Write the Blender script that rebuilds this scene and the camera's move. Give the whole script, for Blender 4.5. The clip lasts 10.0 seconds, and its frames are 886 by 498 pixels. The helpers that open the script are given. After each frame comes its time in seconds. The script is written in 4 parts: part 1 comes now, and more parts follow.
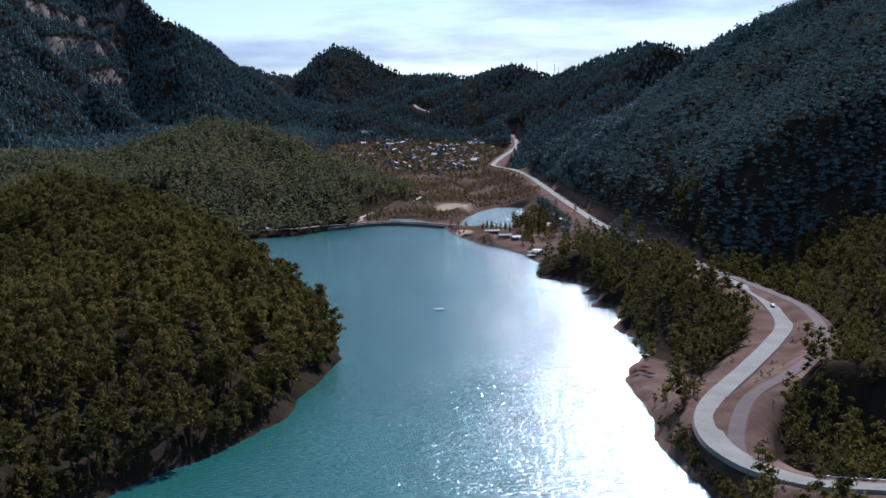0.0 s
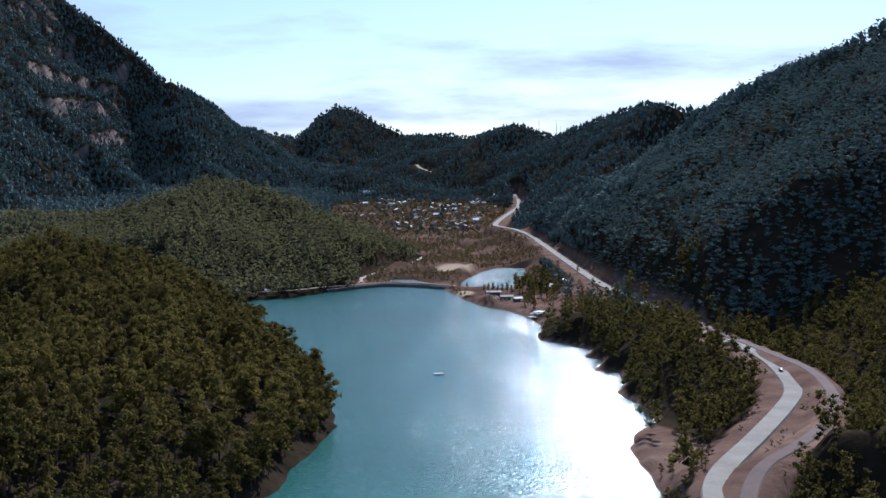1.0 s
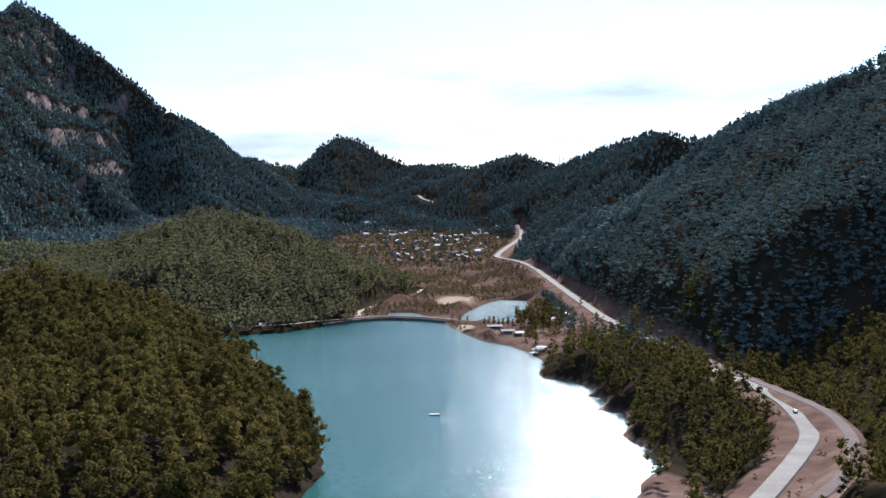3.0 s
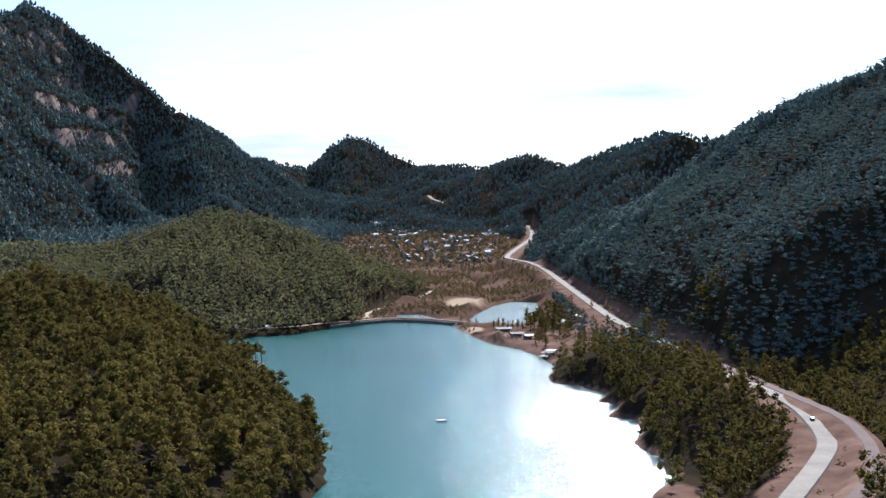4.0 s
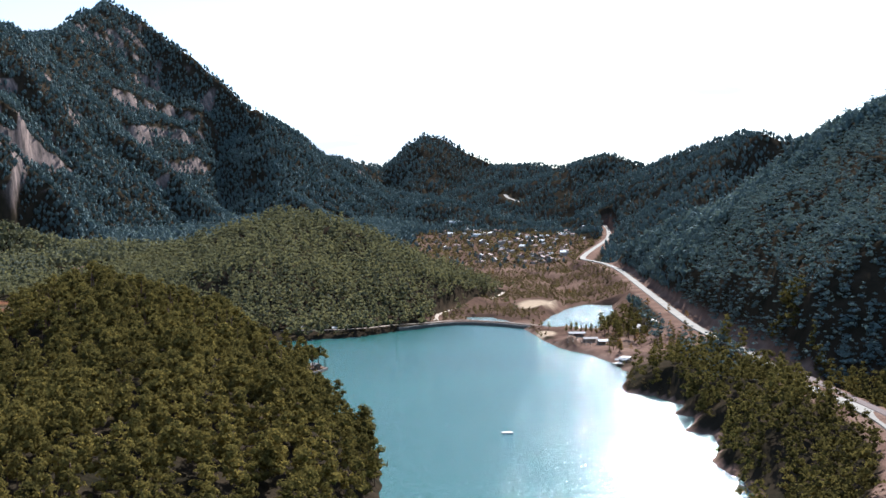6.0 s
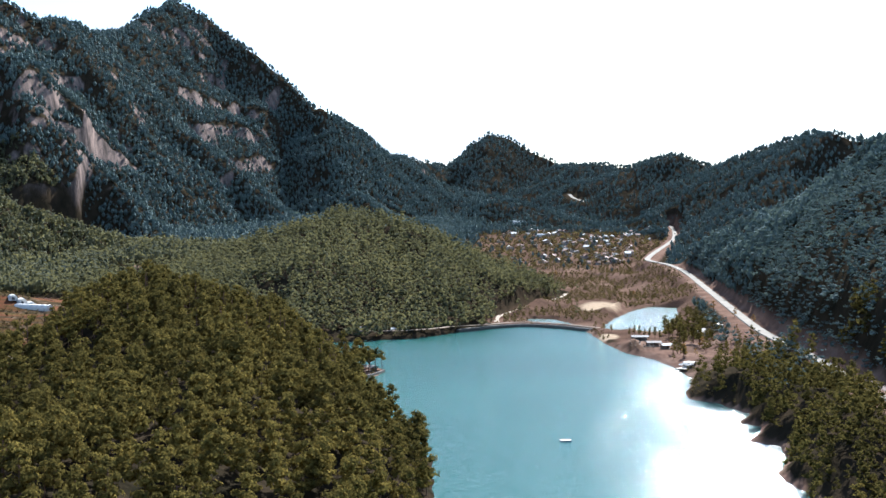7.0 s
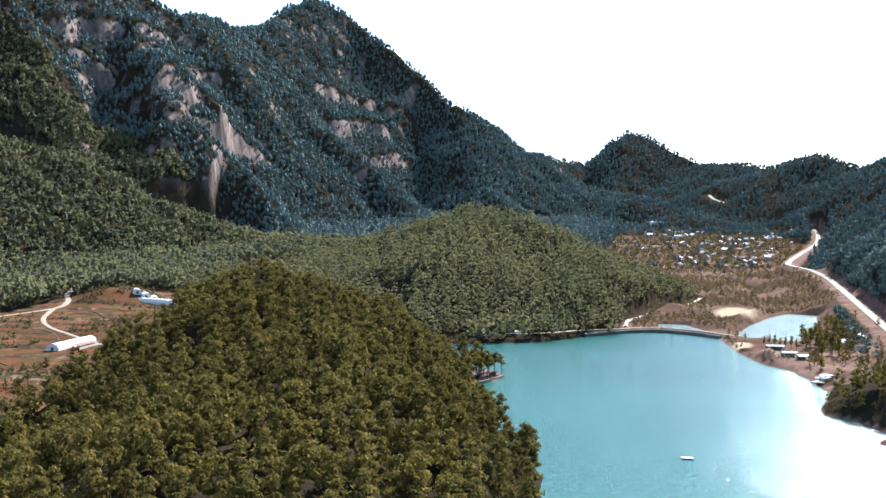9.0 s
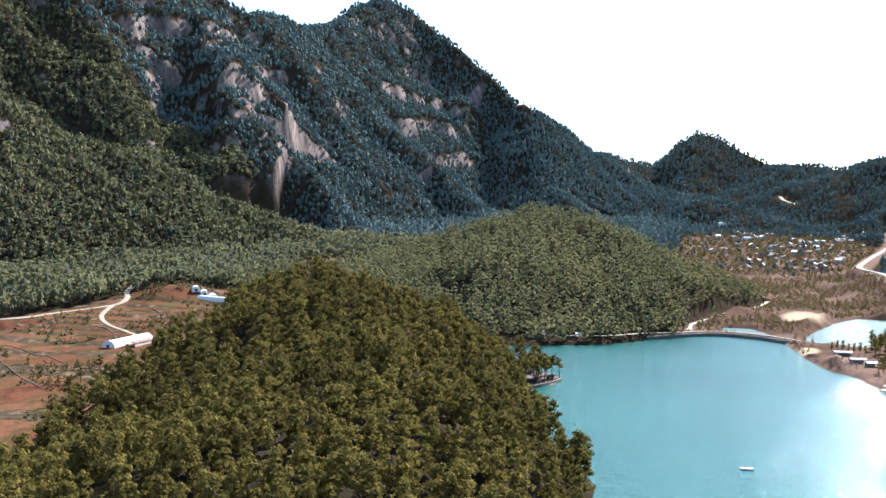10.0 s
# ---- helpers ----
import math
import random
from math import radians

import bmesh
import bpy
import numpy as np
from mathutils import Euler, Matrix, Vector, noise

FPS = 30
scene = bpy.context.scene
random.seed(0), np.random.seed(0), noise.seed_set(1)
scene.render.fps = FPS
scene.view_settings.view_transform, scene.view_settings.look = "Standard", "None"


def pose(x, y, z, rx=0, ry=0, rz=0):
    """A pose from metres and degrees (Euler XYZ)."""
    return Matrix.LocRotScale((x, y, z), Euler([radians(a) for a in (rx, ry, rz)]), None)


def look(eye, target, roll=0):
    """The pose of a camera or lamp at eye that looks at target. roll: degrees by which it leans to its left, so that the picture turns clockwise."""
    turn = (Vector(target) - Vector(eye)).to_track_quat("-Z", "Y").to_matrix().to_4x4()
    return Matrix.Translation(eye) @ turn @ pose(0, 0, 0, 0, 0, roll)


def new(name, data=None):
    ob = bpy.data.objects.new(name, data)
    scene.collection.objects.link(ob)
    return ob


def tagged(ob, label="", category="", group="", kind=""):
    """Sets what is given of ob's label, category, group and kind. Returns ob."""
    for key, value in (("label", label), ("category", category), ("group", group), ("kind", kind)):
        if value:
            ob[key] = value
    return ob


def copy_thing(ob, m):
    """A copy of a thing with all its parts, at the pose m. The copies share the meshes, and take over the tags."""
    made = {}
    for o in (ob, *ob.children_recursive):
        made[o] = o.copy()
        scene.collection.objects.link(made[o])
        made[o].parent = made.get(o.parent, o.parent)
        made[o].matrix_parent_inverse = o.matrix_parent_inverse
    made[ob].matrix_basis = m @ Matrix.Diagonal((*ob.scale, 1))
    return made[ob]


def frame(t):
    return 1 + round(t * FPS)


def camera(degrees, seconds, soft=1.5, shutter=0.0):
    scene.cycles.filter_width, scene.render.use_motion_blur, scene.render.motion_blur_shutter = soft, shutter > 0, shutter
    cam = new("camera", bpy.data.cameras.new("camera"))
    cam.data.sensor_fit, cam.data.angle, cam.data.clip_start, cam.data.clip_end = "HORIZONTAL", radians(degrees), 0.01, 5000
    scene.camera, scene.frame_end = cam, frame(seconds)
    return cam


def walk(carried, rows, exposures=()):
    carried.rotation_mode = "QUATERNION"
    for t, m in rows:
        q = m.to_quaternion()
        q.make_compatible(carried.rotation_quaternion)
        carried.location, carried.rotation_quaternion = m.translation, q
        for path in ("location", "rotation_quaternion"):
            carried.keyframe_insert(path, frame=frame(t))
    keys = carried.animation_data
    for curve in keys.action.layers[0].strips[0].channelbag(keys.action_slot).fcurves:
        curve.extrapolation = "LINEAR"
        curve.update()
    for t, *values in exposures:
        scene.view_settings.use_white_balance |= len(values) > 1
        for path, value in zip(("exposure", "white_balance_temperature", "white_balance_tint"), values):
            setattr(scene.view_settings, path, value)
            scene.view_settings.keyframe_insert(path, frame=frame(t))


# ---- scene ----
cam = camera(36.17, 10.0, soft=1.5)
PATH = [
    (0.0, (0.00, 0.00, 107.50), -0.735, -5.499, -0.117),
    (0.5, (1.26, 8.39, 107.82), -0.640, -4.119, -0.254),
    (1.0, (2.38, 16.79, 107.88), -0.610, -2.996, -0.259),
    (1.5, (3.43, 25.19, 107.74), -0.576, -1.950, -0.271),
    (2.0, (4.50, 33.52, 107.75), -0.544, -1.722, -0.263),
    (2.5, (5.59, 41.72, 108.02), -0.515, -1.721, -0.289),
    (4.0, (8.62, 66.78, 108.66), -0.005, -1.699, -0.280),
    (4.5, (9.91, 75.25, 108.93), 0.530, -1.704, -0.246),
    (5.0, (10.96, 83.87, 109.38), 1.191, -1.735, -0.209),
    (5.5, (12.27, 92.51, 109.52), 2.109, -1.741, -0.092),
    (7.0, (16.15, 118.98, 110.41), 6.011, -1.802, 0.346),
    (7.5, (17.78, 127.15, 110.59), 7.516, -1.821, 0.514),
    (8.0, (19.41, 134.98, 111.07), 9.048, -1.878, 0.734),
    (8.5, (21.10, 142.62, 111.28), 10.415, -1.922, 0.936),
    (9.0, (22.71, 150.12, 111.51), 11.861, -1.963, 1.155),
    (9.5, (24.31, 157.62, 111.82), 13.236, -2.033, 1.375),
    (10.0, (26.08, 165.31, 112.01), 14.736, -2.077, 1.588),
]
walk(cam, [(t, pose(*eye, 90 + pitch, 0, yaw) @ pose(0, 0, 0, 0, 0, roll)) for t, eye, yaw, pitch, roll in PATH],
     [(0.0, 0.75, 4900, 15), (2.5, 1.2, 5150, 15), (4.5, 1.5, 5300, 15), (7.0, 1.9, 5300, 10), (10.0, 2.25, 5300, 9)])
# ---- light ----
SUN_AZ, SUN_EL = radians(13), radians(33)      # clockwise from +y, above the horizon
sun_way = Vector((math.sin(SUN_AZ) * math.cos(SUN_EL), math.cos(SUN_AZ) * math.cos(SUN_EL), math.sin(SUN_EL)))
sun = new("sun", bpy.data.lights.new("sun", "SUN"))
sun.data.energy, sun.data.angle, sun.data.color = 5.0, radians(0.53), (1.0, 0.92, 0.80)
sun.matrix_world = look((0, 0, 600), Vector((0, 0, 600)) - sun_way)


def build_world():
    w = bpy.data.worlds.new("sky")
    scene.world = w
    w.use_nodes = True
    nt = w.node_tree
    nt.nodes.clear()
    out, bg = nt.nodes.new("ShaderNodeOutputWorld"), nt.nodes.new("ShaderNodeBackground")
    sky = nt.nodes.new("ShaderNodeTexSky")
    sky.sky_type, sky.sun_disc = "NISHITA", False
    sky.sun_elevation, sky.sun_rotation = SUN_EL, SUN_AZ
    sky.air_density, sky.dust_density, sky.ozone_density = 1.0, 0.4, 2.0
    # thin streaked cloud, wide along the horizon
    co, mp = nt.nodes.new("ShaderNodeTexCoord"), nt.nodes.new("ShaderNodeMapping")
    mp.inputs["Scale"].default_value = (2.2, 2.2, 13.0)
    mp.inputs["Location"].default_value = (0.35, 0.0, 0.2)
    n1 = nt.nodes.new("ShaderNodeTexNoise")
    n1.inputs["Scale"].default_value, n1.inputs["Detail"].default_value, n1.inputs["Roughness"].default_value = 1.7, 7.0, 0.55
    ramp = nt.nodes.new("ShaderNodeValToRGB")
    ramp.color_ramp.elements[0].position, ramp.color_ramp.elements[1].position = 0.46, 0.62
    cloud = nt.nodes.new("ShaderNodeMixRGB")
    toward, glow, tint = nt.nodes.new("ShaderNodeVectorMath"), nt.nodes.new("ShaderNodeMapRange"), nt.nodes.new("ShaderNodeMixRGB")
    # thin cloud is brightest round the sun
    toward.operation = "DOT_PRODUCT"
    toward.inputs[1].default_value = sun_way
    glow.inputs["From Min"].default_value, glow.inputs["From Max"].default_value = -0.3, 0.85
    glow.inputs["To Min"].default_value, glow.inputs["To Max"].default_value = 0.0, 1.0
    tint.inputs[1].default_value, tint.inputs[2].default_value = (3.4, 4.2, 5.2, 1), (5.6, 5.9, 6.1, 1)
    nt.links.new(co.outputs["Generated"], toward.inputs[0])
    nt.links.new(toward.outputs["Value"], glow.inputs["Value"])
    nt.links.new(glow.outputs[0], tint.inputs[0])
    nt.links.new(tint.outputs[0], cloud.inputs[2])
    nt.links.new(co.outputs["Generated"], mp.inputs["Vector"])
    nt.links.new(mp.outputs[0], n1.inputs["Vector"])
    nt.links.new(n1.outputs["Fac"], ramp.inputs[0])
    ramp.color_ramp.elements[0].color = (0.22, 0.22, 0.22, 1)
    # the veil of thin cloud thins out towards the zenith
    sep, fall, mul = nt.nodes.new("ShaderNodeSeparateXYZ"), nt.nodes.new("ShaderNodeMapRange"), nt.nodes.new("ShaderNodeMath")
    fall.inputs["From Min"].default_value, fall.inputs["From Max"].default_value = 0.18, 0.55
    fall.inputs["To Min"].default_value, fall.inputs["To Max"].default_value = 1.0, 0.5
    mul.operation = "MULTIPLY"
    nt.links.new(co.outputs["Generated"], sep.inputs[0])
    nt.links.new(sep.outputs["Z"], fall.inputs["Value"])
    nt.links.new(ramp.outputs[0], mul.inputs[0])
    nt.links.new(fall.outputs[0], mul.inputs[1])
    nt.links.new(mul.outputs[0], cloud.inputs[0])
    nt.links.new(sky.outputs[0], cloud.inputs[1])
    nt.links.new(cloud.outputs[0], bg.inputs[0])
    bg.inputs[1].default_value = 0.06
    nt.links.new(bg.outputs[0], out.inputs[0])


build_world()

# ---- materials ----


class Mat:
    """A node material under construction."""

    def __init__(self, name, rough=0.9, metal=0.0):
        self.m = bpy.data.materials.new(name)
        self.m.use_nodes = True
        self.nt = self.m.node_tree
        self.b = self.nt.nodes["Principled BSDF"]
        self.b.inputs["Roughness"].default_value, self.b.inputs["Metallic"].default_value = rough, metal

    def node(self, kind, **ins):
        n = self.nt.nodes.new(kind)
        for k, v in ins.items():
            n.inputs[k].default_value = v
        return n

    def link(self, a, b):
        self.nt.links.new(a, b)

    def place(self, scale=(1, 1, 1)):
        g = self.node("ShaderNodeNewGeometry")
        mp = self.node("ShaderNodeMapping")
        mp.inputs["Scale"].default_value = scale
        self.link(g.outputs["Position"], mp.inputs["Vector"])
        return mp.outputs[0]

    def noise(self, scale, detail=4.0, rough=0.55, vec=None):
        n = self.node("ShaderNodeTexNoise", Scale=scale, Detail=detail, Roughness=rough)
        self.link(vec or self.place(), n.inputs["Vector"])
        return n.outputs["Fac"]

    def ramp(self, fac, stops):
        r = self.node("ShaderNodeValToRGB")
        els = r.color_ramp.elements
        while len(els) < len(stops):
            els.new(0.5)
        for e, (p, c) in zip(els, stops):
            e.position, e.color = p, (*c, 1)
        self.link(fac, r.inputs[0])
        return r.outputs[0]

    def mix(self, fac, a, b, blend="MIX"):
        n = self.node("ShaderNodeMixRGB")
        n.blend_type = blend
        for sock, v in ((0, fac), (1, a), (2, b)):
            if isinstance(v, (int, float)):
                n.inputs[sock].default_value = v
            elif isinstance(v, tuple):
                n.inputs[sock].default_value = (*v, 1)
            else:
                self.link(v, n.inputs[sock])
        return n.outputs[0]

    def math(self, op, a, b=0.0):
        n = self.node("ShaderNodeMath")
        n.operation = op
        for sock, v in ((0, a), (1, b)):
            if isinstance(v, (int, float)):
                n.inputs[sock].default_value = v
            else:
                self.link(v, n.inputs[sock])
        return n.outputs[0]

    def attr(self, name):
        n = self.node("ShaderNodeAttribute")
        n.attribute_name = name
        return n.outputs["Fac"]

    def base(self, col):
        self.link(col, self.b.inputs["Base Color"])
        return self

    def bump(self, height, dist, strength=1.0):
        n = self.node("ShaderNodeBump", Strength=strength, Distance=dist)
        self.link(height, n.inputs["Height"])
        self.link(n.outputs[0], self.b.inputs["Normal"])
        return self


def worn(name, dark, light, scale, rough=0.85, metal=0.0, bump=0.0, fine=9.0, gloss=None):
    """A surface whose colour wanders at two scales."""
    k = Mat(name, rough, metal)
    k.b.inputs["Specular IOR Level"].default_value = gloss if gloss is not None else (0.5 if rough < 0.6 else 0.15)
    big, small = k.noise(scale, 3), k.noise(scale * fine, 4, 0.65)
    f = k.math("ADD", k.math("MULTIPLY", big, 0.6), k.math("MULTIPLY", small, 0.4))
    k.base(k.ramp(f, [(0.32, dark), (0.68, light)]))
    if bump:
        k.bump(small, bump)
    return k.m


def foliage(name, dark, light, tip, through_light=0.3, glow=(0.23, 0.19, 0.055), haze_sheen=0.0):
    """Needles or leaves; the last argument adds bluish sheen in place of distance haze."""
    k = Mat(name, 0.85)
    k.b.inputs["Sheen Weight"].default_value, k.b.inputs["Sheen Roughness"].default_value = haze_sheen, 0.7
    k.b.inputs["Sheen Tint"].default_value = (0.7, 0.85, 1.0, 1)
    g, o = k.node("ShaderNodeNewGeometry"), k.node("ShaderNodeObjectInfo")
    isl = g.outputs["Random Per Island"]
    wide, each = k.noise(0.012, 3), k.noise(0.11, 2, 0.6)
    tone = k.math("ADD", k.math("MULTIPLY", isl, 0.16), k.math("ADD", k.math("MULTIPLY", wide, 0.45), k.math("MULTIPLY", each, 0.45)))
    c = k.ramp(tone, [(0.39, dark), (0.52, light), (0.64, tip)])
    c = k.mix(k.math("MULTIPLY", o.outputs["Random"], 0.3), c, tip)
    # noise flecks of the dark tone put shade between sprays into the colour
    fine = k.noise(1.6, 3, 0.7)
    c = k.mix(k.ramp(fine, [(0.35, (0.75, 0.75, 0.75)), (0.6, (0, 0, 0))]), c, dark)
    k.base(c)
    k.b.inputs["Specular IOR Level"].default_value = 0.0
    t = k.node("ShaderNodeBsdfTranslucent")
    k.link(k.mix(0.5, c, glow), t.inputs["Color"])
    m = k.node("ShaderNodeMixShader")
    m.inputs[0].default_value = through_light
    k.link(k.b.outputs[0], m.inputs[1])
    k.link(t.outputs[0], m.inputs[2])
    k.link(m.outputs[0], k.nt.nodes["Material Output"].inputs["Surface"])
    k.bump(k.noise(2.5, 3), 0.25)
    return k.m


# hill and mountain pines: distance haze put into paler, bluer needle colours
HAZYHILLPINE = foliage("hazy_hill_pine_needles", (0.028, 0.036, 0.019), (0.118, 0.110, 0.048), (0.20, 0.175, 0.07), 0.34, (0.20, 0.18, 0.07), 0.08)
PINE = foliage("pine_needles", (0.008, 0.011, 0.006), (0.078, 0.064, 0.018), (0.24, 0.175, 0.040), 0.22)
HAZYMOUNTAINPINE = foliage("hazy_mountain_pine_needles", (0.068, 0.096, 0.084), (0.102, 0.13, 0.110), (0.13, 0.15, 0.12), 0.2, (0.09, 0.12, 0.09), 0.12)
SHRUB = foliage("dry_shrub", (0.035, 0.028, 0.016), (0.075, 0.052, 0.032), (0.14, 0.085, 0.05))
BARK = worn("pine_bark", (0.07, 0.04, 0.028), (0.17, 0.10, 0.07), 1.5, 0.95, bump=0.05)


def ground_material():
    k = Mat("hill_soil", 0.95)
    k.b.inputs["Specular IOR Level"].default_value = 0.0
    # forest floor nearly black: the shade under the trees is put into its colour
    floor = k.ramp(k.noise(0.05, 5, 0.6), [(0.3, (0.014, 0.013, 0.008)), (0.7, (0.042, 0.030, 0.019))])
    soil = k.ramp(k.noise(0.035, 6, 0.65), [(0.25, (0.07, 0.042, 0.031)), (0.5, (0.135, 0.084, 0.061)), (0.75, (0.21, 0.145, 0.105))])
    band = k.ramp(k.noise(0.018, 5, 0.65, k.place((1, 0.5, 9))), [(0.3, (0.030, 0.017, 0.011)), (0.42, (0.105, 0.042, 0.023)), (0.5, (0.060, 0.040, 0.018)), (0.56, (0.125, 0.054, 0.030)), (0.62, (0.075, 0.055, 0.022)), (0.75, (0.13, 0.075, 0.045))])
    rock = k.ramp(k.noise(0.06, 8, 0.75, k.place((1, 1, 0.25))), [(0.36, (0.05, 0.042, 0.036)), (0.5, (0.13, 0.10, 0.085)), (0.64, (0.26, 0.19, 0.155))])
    pale = k.ramp(k.noise(0.15, 5), [(0.3, (0.24, 0.175, 0.115)), (0.7, (0.36, 0.28, 0.19))])
    bank = k.ramp(k.noise(0.09, 4, 0.7), [(0.35, (0.03, 0.025, 0.014)), (0.52, (0.065, 0.045, 0.026)), (0.68, (0.19, 0.125, 0.08))])
    grass = k.ramp(k.noise(0.06, 5, 0.6), [(0.3, (0.05, 0.032, 0.023)), (0.7, (0.105, 0.064, 0.044))])
    ragged = k.math("MULTIPLY", k.math("SUBTRACT", k.noise(0.08, 5, 0.7), 0.5), 0.9)

    def cover(name, under, over):
        f = k.math("ADD", k.attr(name), k.math("MULTIPLY", ragged, k.attr(name)))
        n = k.node("ShaderNodeMapRange")
        n.inputs["From Min"].default_value, n.inputs["From Max"].default_value = 0.3, 0.7
        k.link(f, n.inputs["Value"])
        return k.mix(n.outputs[0], under, over)

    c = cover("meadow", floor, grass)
    c = cover("field", c, band)
    c = cover("riser", c, bank)
    c = cover("bare", c, soil)
    c = cover("cliff", c, rock)
    c = cover("pale", c, pale)
    k.base(c)
    k.bump(k.noise(0.25, 6, 0.7), 1.2, 0.8)
    return k.m


GROUND = ground_material()


def water_material(name, deep, shoal, rough):
    k = Mat(name, rough)
    k.base(k.ramp(k.noise(0.004, 2), [(0.3, deep), (0.7, shoal)]))
    k.b.inputs["IOR"].default_value = 1.33
    chop = k.noise(0.9, 1, 0.5, k.place((0.42, 0.9, 1)))
    fine = k.noise(2.2, 1, 0.5, k.place((0.5, 0.9, 1)))
    swell = k.noise(0.07, 3, 0.5, k.place((0.5, 0.9, 1)))
    gust = k.noise(0.012, 2, 0.5, k.place((1.0, 0.35, 1)))
    h = k.math("ADD", k.math("ADD", k.math("MULTIPLY", chop, k.math("ADD", 0.8, k.math("MULTIPLY", gust, 0.3))), k.math("MULTIPLY", fine, 0.3)), k.math("MULTIPLY", swell, 0.3))
    k.bump(h, 0.58, 1.0)
    return k.m


WATER = water_material("lake_water", (0.016, 0.076, 0.062), (0.028, 0.108, 0.088), 0.10)
POND = water_material("pond_water", (0.11, 0.16, 0.13), (0.16, 0.21, 0.165), 0.1)
ASPHALT = worn("worn_asphalt", (0.17, 0.15, 0.12), (0.26, 0.23, 0.185), 0.08, 0.95, bump=0.01, gloss=0.05)
TRACK = worn("pale_track", (0.19, 0.14, 0.095), (0.29, 0.22, 0.155), 0.15, 0.95, bump=0.05)
STONE = worn("dam_stone", (0.08, 0.07, 0.062), (0.18, 0.155, 0.13), 0.3, 0.9, bump=0.1)
OLDROAD = worn("old_gravel", (0.06, 0.035, 0.026), (0.105, 0.062, 0.046), 0.1, 0.95, bump=0.03)

# ---- the plan: hills, lake and valley ----
K = 1.25                                        # metres to one unit of the plan


def plan(*pts):
    return np.array(pts, float) * K


RNG = np.random.RandomState(7)
LATTICE = RNG.rand(256, 256)


def vnoise(x, y):
    xi, yi = np.floor(x).astype(int), np.floor(y).astype(int)
    fx, fy = x - xi, y - yi
    fx, fy = fx * fx * (3 - 2 * fx), fy * fy * (3 - 2 * fy)
    a, b = LATTICE[xi % 256, yi % 256], LATTICE[(xi + 1) % 256, yi % 256]
    c, d = LATTICE[xi % 256, (yi + 1) % 256], LATTICE[(xi + 1) % 256, (yi + 1) % 256]
    return (a * (1 - fx) + b * fx) * (1 - fy) + (c * (1 - fx) + d * fx) * fy - 0.5


def fbm(x, y, size, octaves=4):
    out, amp, s = 0.0, 1.0, size
    for n in range(octaves):
        out = out + amp * vnoise(x / s + 17.3 * n, y / s - 9.1 * n)
        amp, s = amp * 0.5, s * 0.5
    return out


def along(line, x, y):
    """Distance to a polyline, and the value of its last column at the nearest place."""
    best, val = np.full(x.shape, 1e9), np.zeros(x.shape)
    for a, b in zip(line[:-1], line[1:]):
        d = b[:2] - a[:2]
        t = np.clip(((x - a[0]) * d[0] + (y - a[1]) * d[1]) / (d @ d), 0, 1)
        r = np.hypot(x - a[0] - t * d[0], y - a[1] - t * d[1])
        near = r < best
        best = np.where(near, r, best)
        val = np.where(near, a[-1] + t * (b[-1] - a[-1]), val)
    return best, val


def inside(poly, x, y):
    odd = np.zeros(x.shape, bool)
    for (x0, y0), (x1, y1) in zip(poly, np.roll(poly, -1, 0)):
        cross = (y0 > y) != (y1 > y)
        with np.errstate(divide="ignore", invalid="ignore"):
            odd ^= cross & (x < (x1 - x0) * (y - y0) / (y1 - y0 + 1e-12) + x0)
    return odd


def shore_distance(poly, x, y):
    """Positive outside the polygon, negative inside."""
    d = along(np.c_[np.r_[poly, poly[:1]], np.zeros(len(poly) + 1)], x, y)[0]
    return np.where(inside(poly, x, y), -d, d)


EAST_SHORE = plan((80, -300), (75, 100), (66, 230), (65, 304), (62, 356), (66, 387), (66, 441), (71, 464), (83, 490), (82, 524), (77, 552), (83, 572),
                  (86, 607), (76, 617), (85, 650), (77, 662), (84, 685), (77, 704), (72, 717), (61, 727), (61, 748), (68, 806), (64, 847), (53, 892),
                  (40, 914), (29, 960), (19, 1029), (13, 1065))
DAM_LINE = plan((13, 1065), (-4, 1083), (-29, 1093), (-46, 1083))
WEST_SHORE = plan((-61, 1063), (-76, 1040), (-89, 1009), (-109, 984), (-124, 976), (-150, 955), (-170, 915), (-160, 870), (-130, 845), (-105, 828),
                  (-93, 815), (-95, 790), (-109, 768), (-109, 745), (-93, 690), (-62, 620), (-39, 559), (-35, 520), (-31, 486), (-33, 461), (-40, 408),
                  (-40, 386), (-53, 346), (-71, 311), (-90, 250), (-100, 100), (-95, -300))
LAKE = np.concatenate([EAST_SHORE, DAM_LINE[1:], WEST_SHORE])
POND_SHORE = plan((24, 1068), (31, 1139), (50, 1243), (69, 1300), (93, 1290), (88, 1209), (72, 1103), (66, 1045), (46, 1050))
POOL_SHORE = plan((-33, 1118), (-8, 1102), (6, 1092), (2, 1112), (-12, 1150), (-30, 1150))

